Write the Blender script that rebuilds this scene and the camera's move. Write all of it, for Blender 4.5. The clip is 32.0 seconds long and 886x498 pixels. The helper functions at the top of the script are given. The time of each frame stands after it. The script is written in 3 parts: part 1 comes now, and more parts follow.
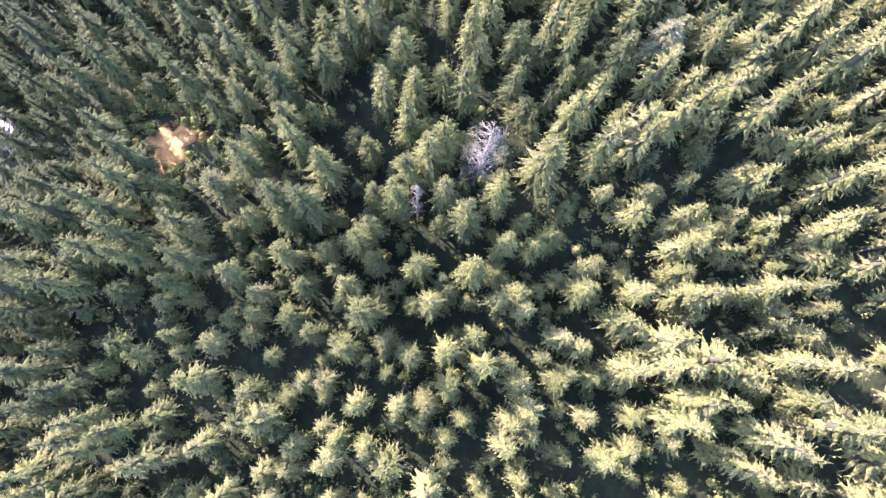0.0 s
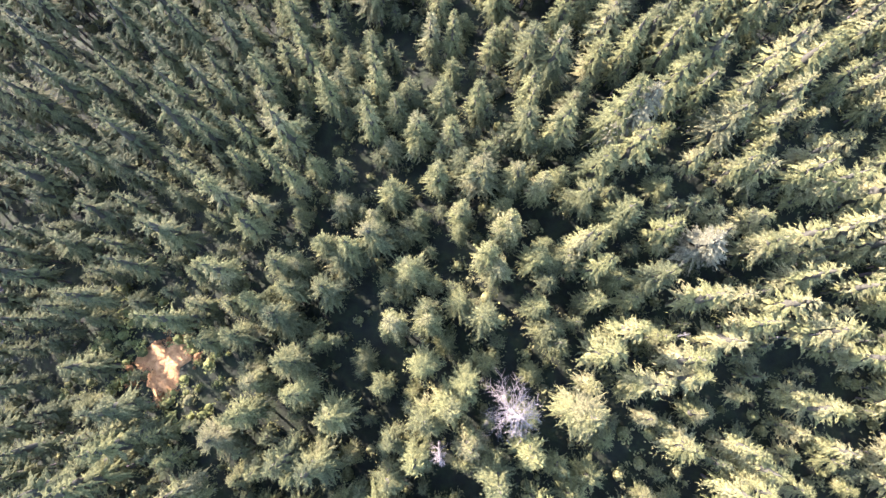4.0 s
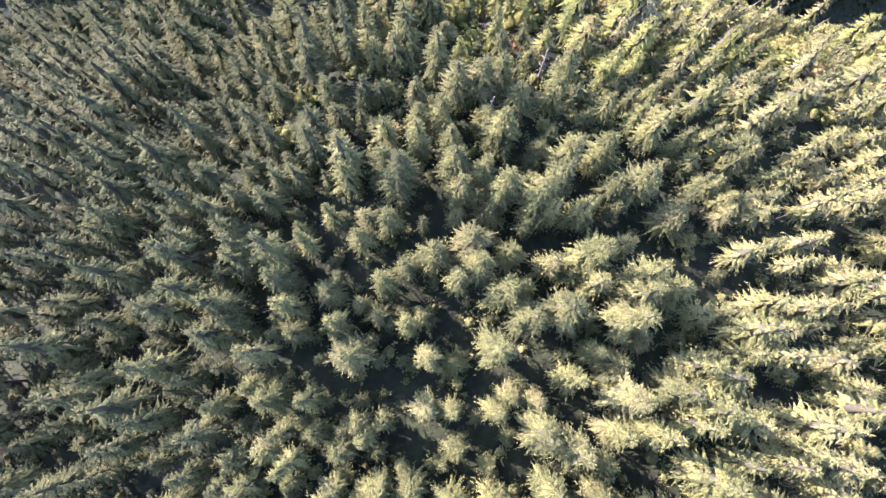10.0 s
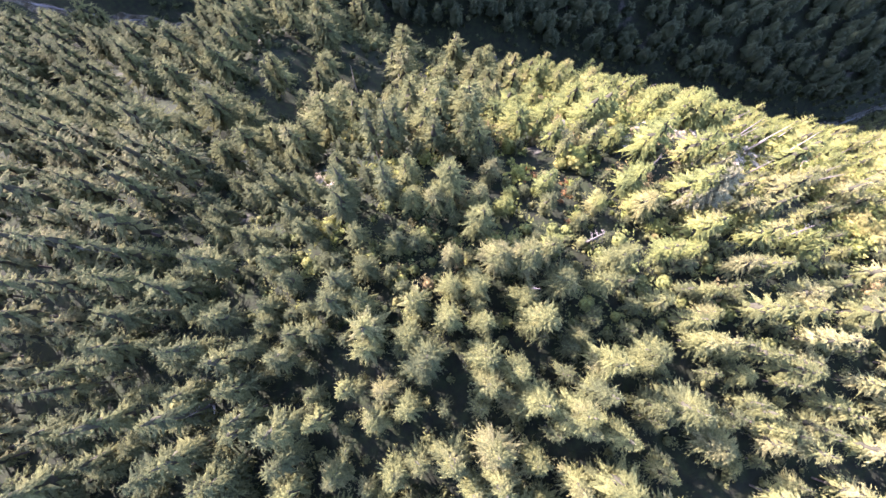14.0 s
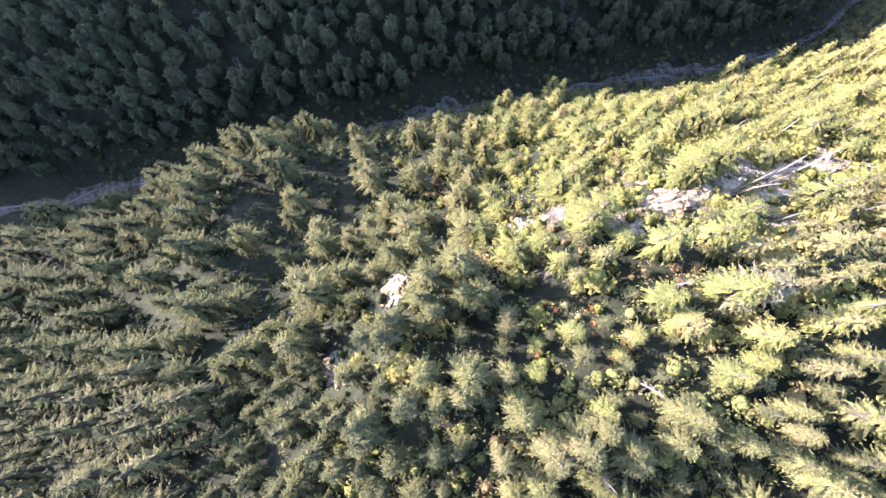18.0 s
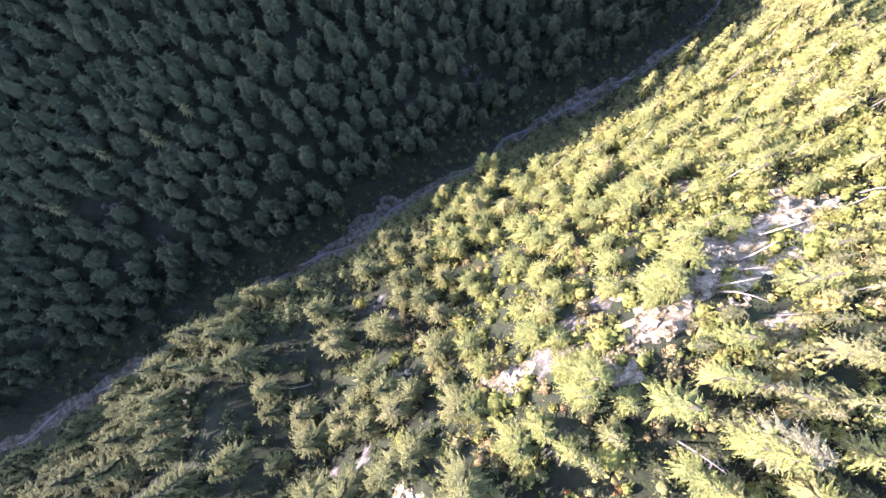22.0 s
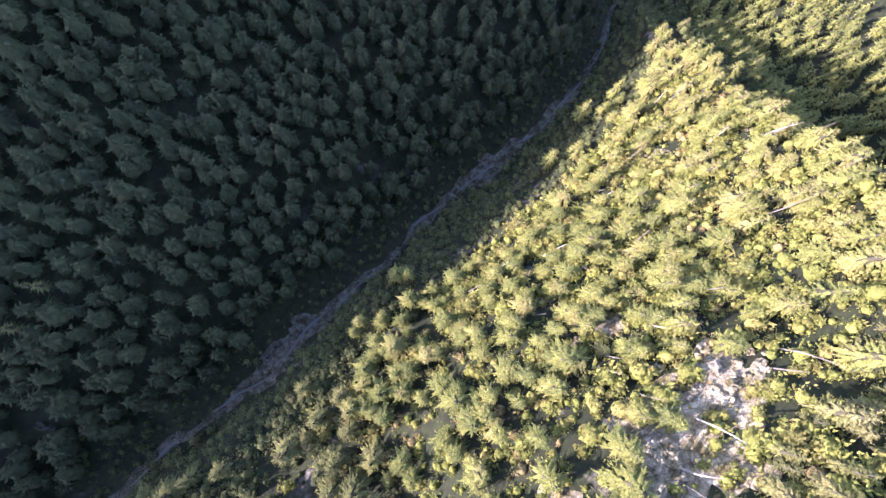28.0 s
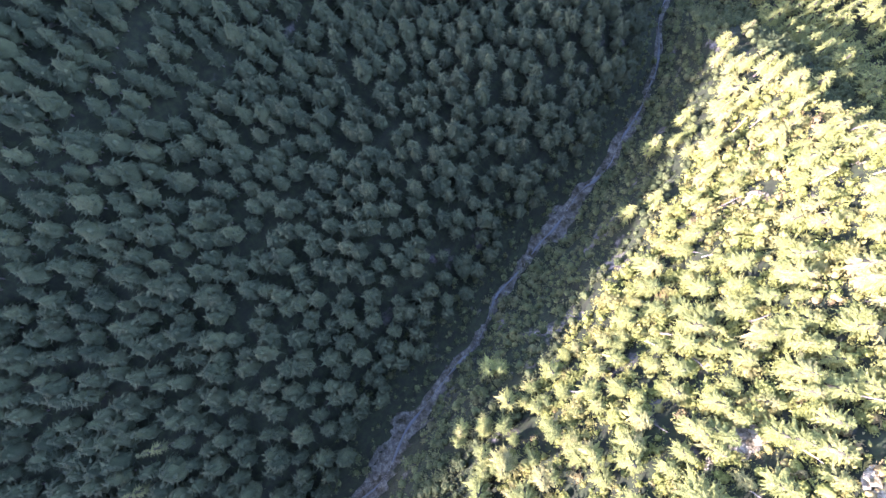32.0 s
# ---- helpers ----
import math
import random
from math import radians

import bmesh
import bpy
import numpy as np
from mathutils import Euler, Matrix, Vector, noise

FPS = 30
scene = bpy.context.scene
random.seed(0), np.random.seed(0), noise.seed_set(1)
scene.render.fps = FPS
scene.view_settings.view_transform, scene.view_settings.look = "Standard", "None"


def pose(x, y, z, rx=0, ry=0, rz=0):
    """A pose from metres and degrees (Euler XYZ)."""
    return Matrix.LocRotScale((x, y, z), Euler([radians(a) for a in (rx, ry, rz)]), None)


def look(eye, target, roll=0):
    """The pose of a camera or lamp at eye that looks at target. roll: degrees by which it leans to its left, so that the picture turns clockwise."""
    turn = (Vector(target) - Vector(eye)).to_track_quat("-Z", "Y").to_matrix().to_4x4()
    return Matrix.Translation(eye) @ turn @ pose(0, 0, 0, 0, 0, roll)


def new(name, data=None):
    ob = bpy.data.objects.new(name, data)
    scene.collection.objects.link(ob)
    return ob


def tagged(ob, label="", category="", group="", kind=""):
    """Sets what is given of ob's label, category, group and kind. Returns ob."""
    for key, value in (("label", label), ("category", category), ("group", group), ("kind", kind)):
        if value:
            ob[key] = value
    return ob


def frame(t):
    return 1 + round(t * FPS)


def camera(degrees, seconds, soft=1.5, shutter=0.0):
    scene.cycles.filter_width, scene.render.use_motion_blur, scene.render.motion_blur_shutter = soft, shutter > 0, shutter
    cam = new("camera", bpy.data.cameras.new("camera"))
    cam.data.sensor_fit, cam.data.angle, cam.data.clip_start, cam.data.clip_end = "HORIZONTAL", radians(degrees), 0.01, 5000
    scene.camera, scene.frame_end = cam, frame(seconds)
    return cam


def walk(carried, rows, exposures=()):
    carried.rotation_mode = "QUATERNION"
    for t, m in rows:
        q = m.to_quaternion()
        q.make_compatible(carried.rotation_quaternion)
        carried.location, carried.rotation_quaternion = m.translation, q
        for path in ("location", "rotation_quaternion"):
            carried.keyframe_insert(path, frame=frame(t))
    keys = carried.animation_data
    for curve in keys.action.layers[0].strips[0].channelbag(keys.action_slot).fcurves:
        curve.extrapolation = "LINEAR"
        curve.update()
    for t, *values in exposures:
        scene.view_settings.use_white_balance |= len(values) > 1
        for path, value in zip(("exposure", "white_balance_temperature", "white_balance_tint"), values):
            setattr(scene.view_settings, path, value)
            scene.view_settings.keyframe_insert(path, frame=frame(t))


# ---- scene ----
cam = camera(80.0, 32.0, soft=1.5)
PATH = [
    (0.0, 0.09, -0.01, 100.13, 10.56, -1.62, 22.13),
    (0.5, -1.92, 4.05, 99.82, 9.74, -0.75, 21.12),
    (1.0, -3.86, 8.20, 99.48, 9.70, 0.15, 21.28),
    (1.5, -5.68, 12.46, 99.12, 10.31, 0.51, 22.05),
    (2.0, -7.38, 16.78, 98.75, 10.63, 0.32, 22.10),
    (2.5, -9.00, 21.10, 98.47, 10.71, 0.14, 21.48),
    (3.0, -10.61, 25.42, 98.21, 10.55, 0.02, 20.52),
    (3.5, -12.27, 29.69, 97.94, 10.48, 0.01, 20.03),
    (5.5, -21.04, 47.75, 98.80, 11.38, -0.79, 13.28),
    (6.0, -22.76, 52.62, 98.87, 10.42, -0.81, 13.00),
    (6.5, -24.35, 57.49, 98.86, 9.53, -1.22, 13.40),
    (7.0, -25.74, 62.33, 98.79, 9.13, -2.39, 13.33),
    (7.5, -27.04, 67.04, 98.66, 9.27, -3.46, 13.05),
    (8.0, -28.25, 71.54, 98.50, 9.61, -3.78, 12.69),
    (8.5, -29.44, 75.93, 98.30, 10.02, -3.56, 11.79),
    (9.0, -30.65, 80.33, 98.12, 10.40, -3.00, 11.02),
    (9.5, -31.92, 84.72, 97.87, 10.76, -2.29, 10.63),
    (10.0, -33.25, 89.05, 97.60, 10.87, -1.56, 10.64),
    (10.5, -34.63, 93.19, 97.34, 10.73, -1.08, 11.15),
    (11.0, -35.97, 97.07, 97.08, 10.35, -0.97, 12.44),
    (11.5, -37.23, 100.72, 96.80, 9.70, -1.16, 13.95),
    (12.0, -38.45, 104.30, 96.50, 8.83, -1.69, 15.05),
    (12.5, -39.65, 107.85, 96.17, 8.32, -1.65, 15.60),
    (13.0, -40.87, 111.29, 95.92, 8.42, -1.31, 16.19),
    (13.5, -42.13, 114.79, 95.66, 8.82, -1.16, 16.93),
    (14.0, -43.40, 118.41, 95.38, 8.88, -1.56, 17.44),
    (14.5, -44.62, 122.12, 95.08, 8.61, -1.49, 16.82),
    (16.5, -46.72, 137.47, 91.75, 7.85, 2.57, 7.09),
    (17.0, -46.96, 141.58, 91.23, 7.77, 2.86, 4.24),
    (17.5, -47.14, 145.63, 90.83, 7.70, 2.89, 1.29),
    (18.0, -47.12, 149.58, 90.39, 7.71, 3.08, -1.46),
    (18.5, -46.72, 153.47, 89.87, 7.74, 3.37, -3.91),
    (19.0, -46.11, 157.26, 89.30, 7.74, 3.59, -5.96),
    (19.5, -45.36, 161.02, 88.76, 7.81, 3.78, -8.00),
    (20.0, -44.49, 164.75, 88.34, 8.30, 4.26, -9.99),
    (20.5, -43.46, 168.47, 87.96, 8.90, 4.85, -11.98),
    (21.0, -42.32, 172.18, 87.56, 9.57, 5.19, -14.01),
    (21.5, -40.89, 175.82, 87.14, 9.74, 4.81, -16.62),
    (22.0, -39.20, 179.34, 86.68, 8.94, 3.51, -20.58),
    (22.5, -37.35, 182.68, 86.16, 8.34, 2.35, -25.39),
    (23.0, -35.47, 185.88, 85.77, 8.54, 1.08, -29.25),
    (23.5, -33.52, 189.03, 85.47, 9.02, -0.03, -31.83),
    (24.0, -31.52, 192.25, 85.09, 8.81, -1.23, -33.52),
    (24.5, -29.47, 195.46, 84.69, 8.16, -2.67, -35.19),
    (26.5, -21.32, 207.95, 81.88, 7.45, -3.89, -34.40),
    (27.0, -19.47, 211.30, 81.25, 7.85, -3.54, -33.06),
    (27.5, -17.65, 214.73, 80.73, 8.34, -3.03, -32.03),
    (28.0, -15.89, 218.21, 80.30, 7.82, -2.60, -31.12),
    (28.5, -14.24, 221.70, 79.96, 6.68, -1.88, -30.50),
    (29.0, -12.60, 225.27, 79.61, 6.06, -1.67, -30.66),
    (29.5, -10.94, 228.83, 79.21, 5.61, -1.57, -31.47),
    (30.0, -9.11, 232.41, 78.80, 5.13, -0.84, -33.04),
    (30.5, -7.11, 235.99, 78.47, 4.79, 0.62, -34.88),
    (31.0, -4.85, 239.52, 78.27, 5.54, 2.57, -36.35),
    (31.5, -2.44, 242.98, 78.12, 6.67, 4.74, -38.14),
    (32.0, 0.00, 246.40, 77.92, 7.30, 6.23, -40.27),
]
EXPOSURE = [(0, 4.24, 5700, 37), (7, 4.07, 5700, 39), (13, 3.97, 5680, 42), (19, 3.97, 5680, 42), (23, 3.97, 5680, 42), (26.5, 3.65, 5680, 42), (28, 3.6, 5680, 42), (30, 3.95, 5580, 43), (32, 4.55, 5480, 44)]
walk(cam, [(t, pose(x, y, z, a, b, c)) for t, x, y, z, a, b, c in PATH], EXPOSURE)

# ---- light ----
SUN_FROM = Vector((-0.94, 0.342, 0.0)).normalized()
SUN_HEIGHT = 22.0
world = bpy.data.worlds.new("sky_world")
scene.world = world
world.use_nodes = True
wn = world.node_tree
sky = wn.nodes.new("ShaderNodeTexSky")
sky.sky_type, sky.sun_disc = "NISHITA", False
sky.sun_elevation = radians(SUN_HEIGHT)
sky.sun_rotation = math.atan2(SUN_FROM.x, SUN_FROM.y)
wn.links.new(sky.outputs[0], wn.nodes["Background"].inputs[0])
wn.nodes["Background"].inputs[1].default_value = 0.115
sun = new("sun", bpy.data.lights.new("sun", "SUN"))
sun.data.energy, sun.data.angle, sun.data.color = 3.15, radians(0.5), (1.0, 0.90, 0.80)
sun.matrix_world = look((0, 0, 400), Vector((0, 0, 400)) - SUN_FROM * math.cos(radians(SUN_HEIGHT)) - Vector((0, 0, math.sin(radians(SUN_HEIGHT)))))

# ---- materials ----


def material(name, rough=0.9, spec=0.2):
    m = bpy.data.materials.new(name)
    m.use_nodes = True
    b = m.node_tree.nodes["Principled BSDF"]
    b.inputs["Roughness"].default_value = rough
    b.inputs["Specular IOR Level"].default_value = spec
    return m, m.node_tree, b


def noise_node(nt, scale, detail=4.0, rough=0.6, seed=0.0):
    geo = nt.nodes.new("ShaderNodeNewGeometry")
    off = nt.nodes.new("ShaderNodeVectorMath")
    off.inputs[1].default_value = (seed, seed * 1.7, seed * 0.6)
    nt.links.new(geo.outputs["Position"], off.inputs[0])
    n = nt.nodes.new("ShaderNodeTexNoise")
    n.inputs["Scale"].default_value, n.inputs["Detail"].default_value, n.inputs["Roughness"].default_value = scale, detail, rough
    nt.links.new(off.outputs[0], n.inputs["Vector"])
    return n.outputs["Fac"]


def ramp(nt, fac, *stops):
    r = nt.nodes.new("ShaderNodeValToRGB")
    while len(r.color_ramp.elements) < len(stops):
        r.color_ramp.elements.new(0.5)
    for e, (p, c) in zip(r.color_ramp.elements, stops):
        e.position, e.color = p, (*c, 1) if len(c) == 3 else (c[0], c[0], c[0], 1)
    nt.links.new(fac, r.inputs[0])
    return r.outputs[0]


def mix(nt, fac, a, b, kind="MIX"):
    n = nt.nodes.new("ShaderNodeMix")
    n.data_type, n.blend_type = "RGBA", kind
    if isinstance(fac, float):
        n.inputs[0].default_value = fac
    else:
        nt.links.new(fac, n.inputs[0])
    nt.links.new(a, n.inputs[6])
    nt.links.new(b, n.inputs[7])
    return n.outputs[2]


def bump(nt, bsdf, height, distance, strength=0.6):
    n = nt.nodes.new("ShaderNodeBump")
    n.inputs["Distance"].default_value, n.inputs["Strength"].default_value = distance, strength
    nt.links.new(height, n.inputs["Height"])
    nt.links.new(n.outputs[0], bsdf.inputs["Normal"])


def foliage(name, dark, light, odd, through_light=0.05, crisp=0.62):
    """Needles or leaves: tint drifts from tree to tree, grain within a crown."""
    m, nt, b = material(name, 0.85, 0.06)
    b.inputs["Diffuse Roughness"].default_value = 1.0
    own = nt.nodes.new("ShaderNodeMath")
    own.operation = "MULTIPLY_ADD"
    nt.links.new(nt.nodes.new("ShaderNodeObjectInfo").outputs["Random"], own.inputs[0])
    own.inputs[1].default_value = 0.26
    drift = nt.nodes.new("ShaderNodeMath")
    drift.operation = "SUBTRACT"
    nt.links.new(noise_node(nt, 0.16, 2.0, 0.5, 3.0), drift.inputs[0])
    drift.inputs[1].default_value = 0.13
    nt.links.new(drift.outputs[0], own.inputs[2])
    tree = ramp(nt, own.outputs[0], (0.30, dark), (0.54, light), (0.74, odd))
    isl = nt.nodes.new("ShaderNodeNewGeometry").outputs["Random Per Island"]
    bough = ramp(nt, isl, (0.0, (0.68, 0.71, 0.73)), (1.0, (1.28, 1.24, 1.16)))
    grain = ramp(nt, noise_node(nt, 3.1, 4.0, 0.72), (0.36, [1.05 - crisp * q for q in (0.71, 0.70, 0.69)]), (0.5, (1.05, 1.05, 1.04)), (0.66, [1.05 + crisp * q for q in (0.55, 0.53, 0.48)]))
    col = mix(nt, 1.0, mix(nt, 1.0, tree, bough, "MULTIPLY"), grain, "MULTIPLY")
    nt.links.new(col, b.inputs["Base Color"])
    bump(nt, b, noise_node(nt, 3.1, 4.0, 0.72), 0.45, 1.0)
    tr = nt.nodes.new("ShaderNodeBsdfTranslucent")
    nt.links.new(col, tr.inputs[0])
    sh = nt.nodes.new("ShaderNodeMixShader")
    sh.inputs[0].default_value = through_light
    nt.links.new(b.outputs[0], sh.inputs[1])
    nt.links.new(tr.outputs[0], sh.inputs[2])
    nt.links.new(sh.outputs[0], nt.nodes["Material Output"].inputs[0])
    return m


NEEDLE = foliage("spruce_needles", (0.075, 0.080, 0.029), (0.117, 0.118, 0.039), (0.148, 0.138, 0.055))
# darker tone of NEEDLE, also painted-in crown shade for the western woods
NEEDLE_DEEP = foliage("darker_needles", (0.063, 0.069, 0.028), (0.096, 0.098, 0.034), (0.124, 0.115, 0.047))
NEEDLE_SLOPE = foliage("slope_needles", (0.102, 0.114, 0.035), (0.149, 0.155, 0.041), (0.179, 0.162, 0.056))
# darkened needle copy: the shade of the far gorge side is in its colour
NEEDLE_SHADED = foliage("shade_darkened_needles", (0.027, 0.034, 0.017), (0.038, 0.047, 0.022), (0.050, 0.056, 0.026), 0.12, 0.35)
NEEDLE_PALE = foliage("lichen_grey_needles", (0.118, 0.113, 0.058), (0.158, 0.15, 0.078), (0.188, 0.175, 0.10))
LEAF = foliage("shrub_leaves", (0.112, 0.127, 0.032), (0.160, 0.167, 0.040), (0.188, 0.166, 0.051), 0.25)
LEAF_TAN = foliage("fading_leaves", (0.146, 0.128, 0.047), (0.189, 0.158, 0.060), (0.215, 0.154, 0.065), 0.2)
# darker copy of LEAF with the shade of bank, bench and ravine mixed in
LEAF_SHADE = foliage("shade_dark_leaves", (0.044, 0.056, 0.022), (0.066, 0.076, 0.028), (0.080, 0.080, 0.034), 0.2)
LEAF_RUST = foliage("autumn_leaves", (0.17, 0.085, 0.03), (0.24, 0.12, 0.04), (0.22, 0.12, 0.05), 0.2)


def bark_material(name, a, b_, c):
    m, nt, b = material(name, 0.9, 0.15)
    col = ramp(nt, noise_node(nt, 2.5, 5.0, 0.7), (0.3, a), (0.55, b_), (0.75, c))
    nt.links.new(col, b.inputs["Base Color"])
    bump(nt, b, noise_node(nt, 9.0, 4.0), 0.05)
    return m


# near-black brown that paints the self-shade into the heart of a crown
CORE_SHADE = bark_material("crown_core_shade", (0.024, 0.023, 0.014), (0.038, 0.037, 0.021), (0.054, 0.050, 0.030))
DEADPALE = bark_material("silvered_deadwood", (0.17, 0.15, 0.122), (0.25, 0.225, 0.188), (0.34, 0.31, 0.262))
BARK = bark_material("conifer_bark", (0.045, 0.036, 0.029), (0.085, 0.07, 0.056), (0.13, 0.11, 0.09))
DEADWOOD = bark_material("bleached_deadwood", (0.070, 0.062, 0.049), (0.115, 0.105, 0.084), (0.185, 0.170, 0.140))

GROUND_MAT, nt, b = material("forest_floor", 0.95, 0.1)
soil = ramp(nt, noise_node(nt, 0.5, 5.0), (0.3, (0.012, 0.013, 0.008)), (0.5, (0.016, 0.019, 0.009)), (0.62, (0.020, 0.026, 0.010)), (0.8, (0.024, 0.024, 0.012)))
stone = ramp(nt, noise_node(nt, 0.9, 6.0, 0.7, 5.0), (0.3, (0.075, 0.064, 0.052)), (0.5, (0.13, 0.113, 0.092)), (0.7, (0.22, 0.195, 0.165)))
patch = ramp(nt, noise_node(nt, 0.07, 5.0, 0.62, 11.0), (0.60, (0.0,)), (0.72, (1.0,)))
sep = nt.nodes.new("ShaderNodeSeparateXYZ")
nt.links.new(nt.nodes.new("ShaderNodeNewGeometry").outputs["True Normal"], sep.inputs[0])
steep = ramp(nt, sep.outputs["Z"], (0.62, (1.0,)), (0.82, (0.0,)))
nt.links.new(mix(nt, mix(nt, 1.0, patch, steep, "MULTIPLY"), soil, stone), b.inputs["Base Color"])
bump(nt, b, noise_node(nt, 1.6, 6.0, 0.7), 0.4)


def rock_material(name, a, b_, c, joints=0.0):
    m, nt, b = material(name, 0.9, 0.15)
    col = ramp(nt, noise_node(nt, 0.7, 7.0, 0.75, 2.0), (0.30, a), (0.50, b_), (0.66, c))
    lumps = noise_node(nt, 1.8, 7.0, 0.75)
    if joints:
        cells = nt.nodes.new("ShaderNodeTexVoronoi")
        cells.feature = "DISTANCE_TO_EDGE"
        cells.inputs["Scale"].default_value = joints
        bent = nt.nodes.new("ShaderNodeVectorMath")
        geo = nt.nodes.new("ShaderNodeNewGeometry")
        nt.links.new(geo.outputs["Position"], bent.inputs[0])
        soft = nt.nodes.new("ShaderNodeTexNoise")
        soft.inputs["Scale"].default_value = 0.8
        soft.inputs["Detail"].default_value = 5.0
        wide = nt.nodes.new("ShaderNodeVectorMath")
        wide.operation = "SCALE"
        wide.inputs["Scale"].default_value = 3.5
        nt.links.new(soft.outputs["Color"], wide.inputs[0])
        nt.links.new(wide.outputs[0], bent.inputs[1])
        nt.links.new(bent.outputs[0], cells.inputs["Vector"])
        crack = ramp(nt, cells.outputs["Distance"], (0.0, (0.4, 0.37, 0.34)), (0.035, (1.0, 1.0, 1.0)))
        moss = ramp(nt, noise_node(nt, 0.28, 6.0, 0.7, 9.0), (0.44, (1.0, 1.0, 1.0)), (0.60, (0.36, 0.34, 0.22)))
        col = mix(nt, 1.0, mix(nt, 1.0, col, crack, "MULTIPLY"), moss, "MULTIPLY")
        lumps = mix(nt, 0.5, lumps, crack, "MULTIPLY")
    nt.links.new(col, b.inputs["Base Color"])
    bump(nt, b, lumps, 0.6, 1.0)
    return m


ROCK = rock_material("pale_rock", (0.112, 0.095, 0.058), (0.25, 0.218, 0.140), (0.375, 0.335, 0.225), 0.33)
GRAVEL = rock_material("creek_gravel", (0.034, 0.034, 0.024), (0.067, 0.066, 0.046), (0.144, 0.140, 0.098), 0.9)
EARTH = rock_material("bare_rust_earth", (0.19, 0.098, 0.034), (0.30, 0.165, 0.056), (0.38, 0.235, 0.088))
WATER, nt, b = material("creek_water", 0.3, 0.3)
b.inputs["Base Color"].default_value = (0.050, 0.055, 0.048, 1)
bump(nt, b, noise_node(nt, 2.0, 4.0), 0.12)
POND, nt, b = material("muddy_pond_water", 0.35, 0.3)
nt.links.new(ramp(nt, noise_node(nt, 0.2, 5.0), (0.35, (0.040, 0.032, 0.042)), (0.65, (0.085, 0.062, 0.055))), b.inputs["Base Color"])
bump(nt, b, noise_node(nt, 1.5, 3.0), 0.04)

# ---- the lie of the land ----
STREAM_X = (-600, -280, -230, -190, -150, -115, -85, -60, -30, 0, 30, 60, 90, 120, 160, 200, 600)
STREAM_Y = (150, 198, 203, 208, 219, 225, 228.5, 233.5, 244, 250.5, 258, 264, 269, 281, 308, 334, 480)
STREAM_Z = (-112, -121, -121, -120.5, -119.5, -119, -120, -123, -130, -139, -147, -152, -157, -163, -170, -177, -200)
# the rise of the sunny side above the creek, by the distance from it, at nine places along the gorge
NEAR_S = (0, 4, 8, 12, 18, 25, 35, 45, 55, 65, 75, 85, 100, 120, 400)
NEAR_X = (-190, -150, -115, -90, -57, -35, -10, 20, 60, 105)
NEAR_RISE = (
    (0, 0.6, 6, 14, 20, 27, 36, 44, 52, 60, 68, 76, 88, 102, 330),
    (0, 0.6, 8, 18, 27, 34, 43, 54, 60, 66, 74, 84, 96, 108, 360),
    (0, 0.8, 12, 30, 42, 54, 61, 66, 71, 77, 84, 92, 104, 118, 380),
    (0, 1.0, 18, 36, 44, 51, 56, 59, 65, 73, 86, 98, 110, 122, 400),
    (0, 1.0, 18, 26, 35, 42, 55, 66, 75, 88, 118, 124, 130, 136, 400),
    (0, 0.8, 16, 24, 32, 41, 56, 69, 84, 104, 120, 128, 138, 148, 420),
    (0, 0.8, 14, 26, 35, 42, 62, 82, 100, 117, 134, 140, 148, 160, 430),
    (0, 0.4, 3, 9, 21, 36, 58, 76, 93, 111, 126, 138, 150, 166, 430),
    (0, 0.4, 3, 10, 28, 44, 61, 75, 90, 106, 122, 136, 150, 170, 430),
    (0, 0.5, 5, 14, 25, 38, 58, 74, 90, 106, 122, 136, 150, 170, 430),
)
FAR_S = (0, 5, 12, 30, 50, 75, 110, 150, 200, 240, 300, 520, 900)
FAR_RISE = (0, 0.6, 7, 22, 33, 37, 48, 90, 180, 262, 240, 130, 120)
CREST_X = (-1150, -750, -660, -600, -537, -500, -470, -430, -386, -369, -324, -250, -60)
CREST = (1.15, 1.04, 1.06, 0.985, 0.97, 0.88, 0.85, 0.82, 0.735, 0.715, 0.65, 0.62, 0.62)


def fade(a, b, x):
    t = np.clip((x - a) / (b - a), 0, 1)
    return t * t * (3 - 2 * t)


def rolling(x, y, size, seed):
    a = x / size + seed
    b = y / size - seed * 1.3
    return (np.sin(a + 0.7 * np.sin(b * 1.3)) + np.sin(b * 1.17 + 1.1 * np.sin(a * 0.8 + 1)) + 0.5 * np.sin(2.3 * a - 1.9 * b)) / 2.5


def stream_line(x):
    wobble = 0.9 * np.sin(x / 11.0) + 0.7 * np.sin(x / 4.7 + 1)
    return (np.interp(x - 8, STREAM_X, STREAM_Y) + np.interp(x, STREAM_X, STREAM_Y) + np.interp(x + 8, STREAM_X, STREAM_Y)) / 3 + wobble


def away(x, y):
    """Distance from the creek, positive on the sunny side."""
    return 0.97 * (stream_line(x) - y)


def near_rise(x, s):
    rises = [np.interp(s, NEAR_S, row) for row in NEAR_RISE]
    total = rises[0] * np.clip((NEAR_X[1] - x) / (NEAR_X[1] - NEAR_X[0]), 0, 1)
    for k in range(1, len(NEAR_X)):
        left = np.clip((x - NEAR_X[k - 1]) / (NEAR_X[k] - NEAR_X[k - 1]), 0, 1)
        right = np.clip((NEAR_X[k + 1] - x) / (NEAR_X[k + 1] - NEAR_X[k]), 0, 1) if k + 1 < len(NEAR_X) else 1.0
        total = total + rises[k] * np.minimum(left, right)
    return total


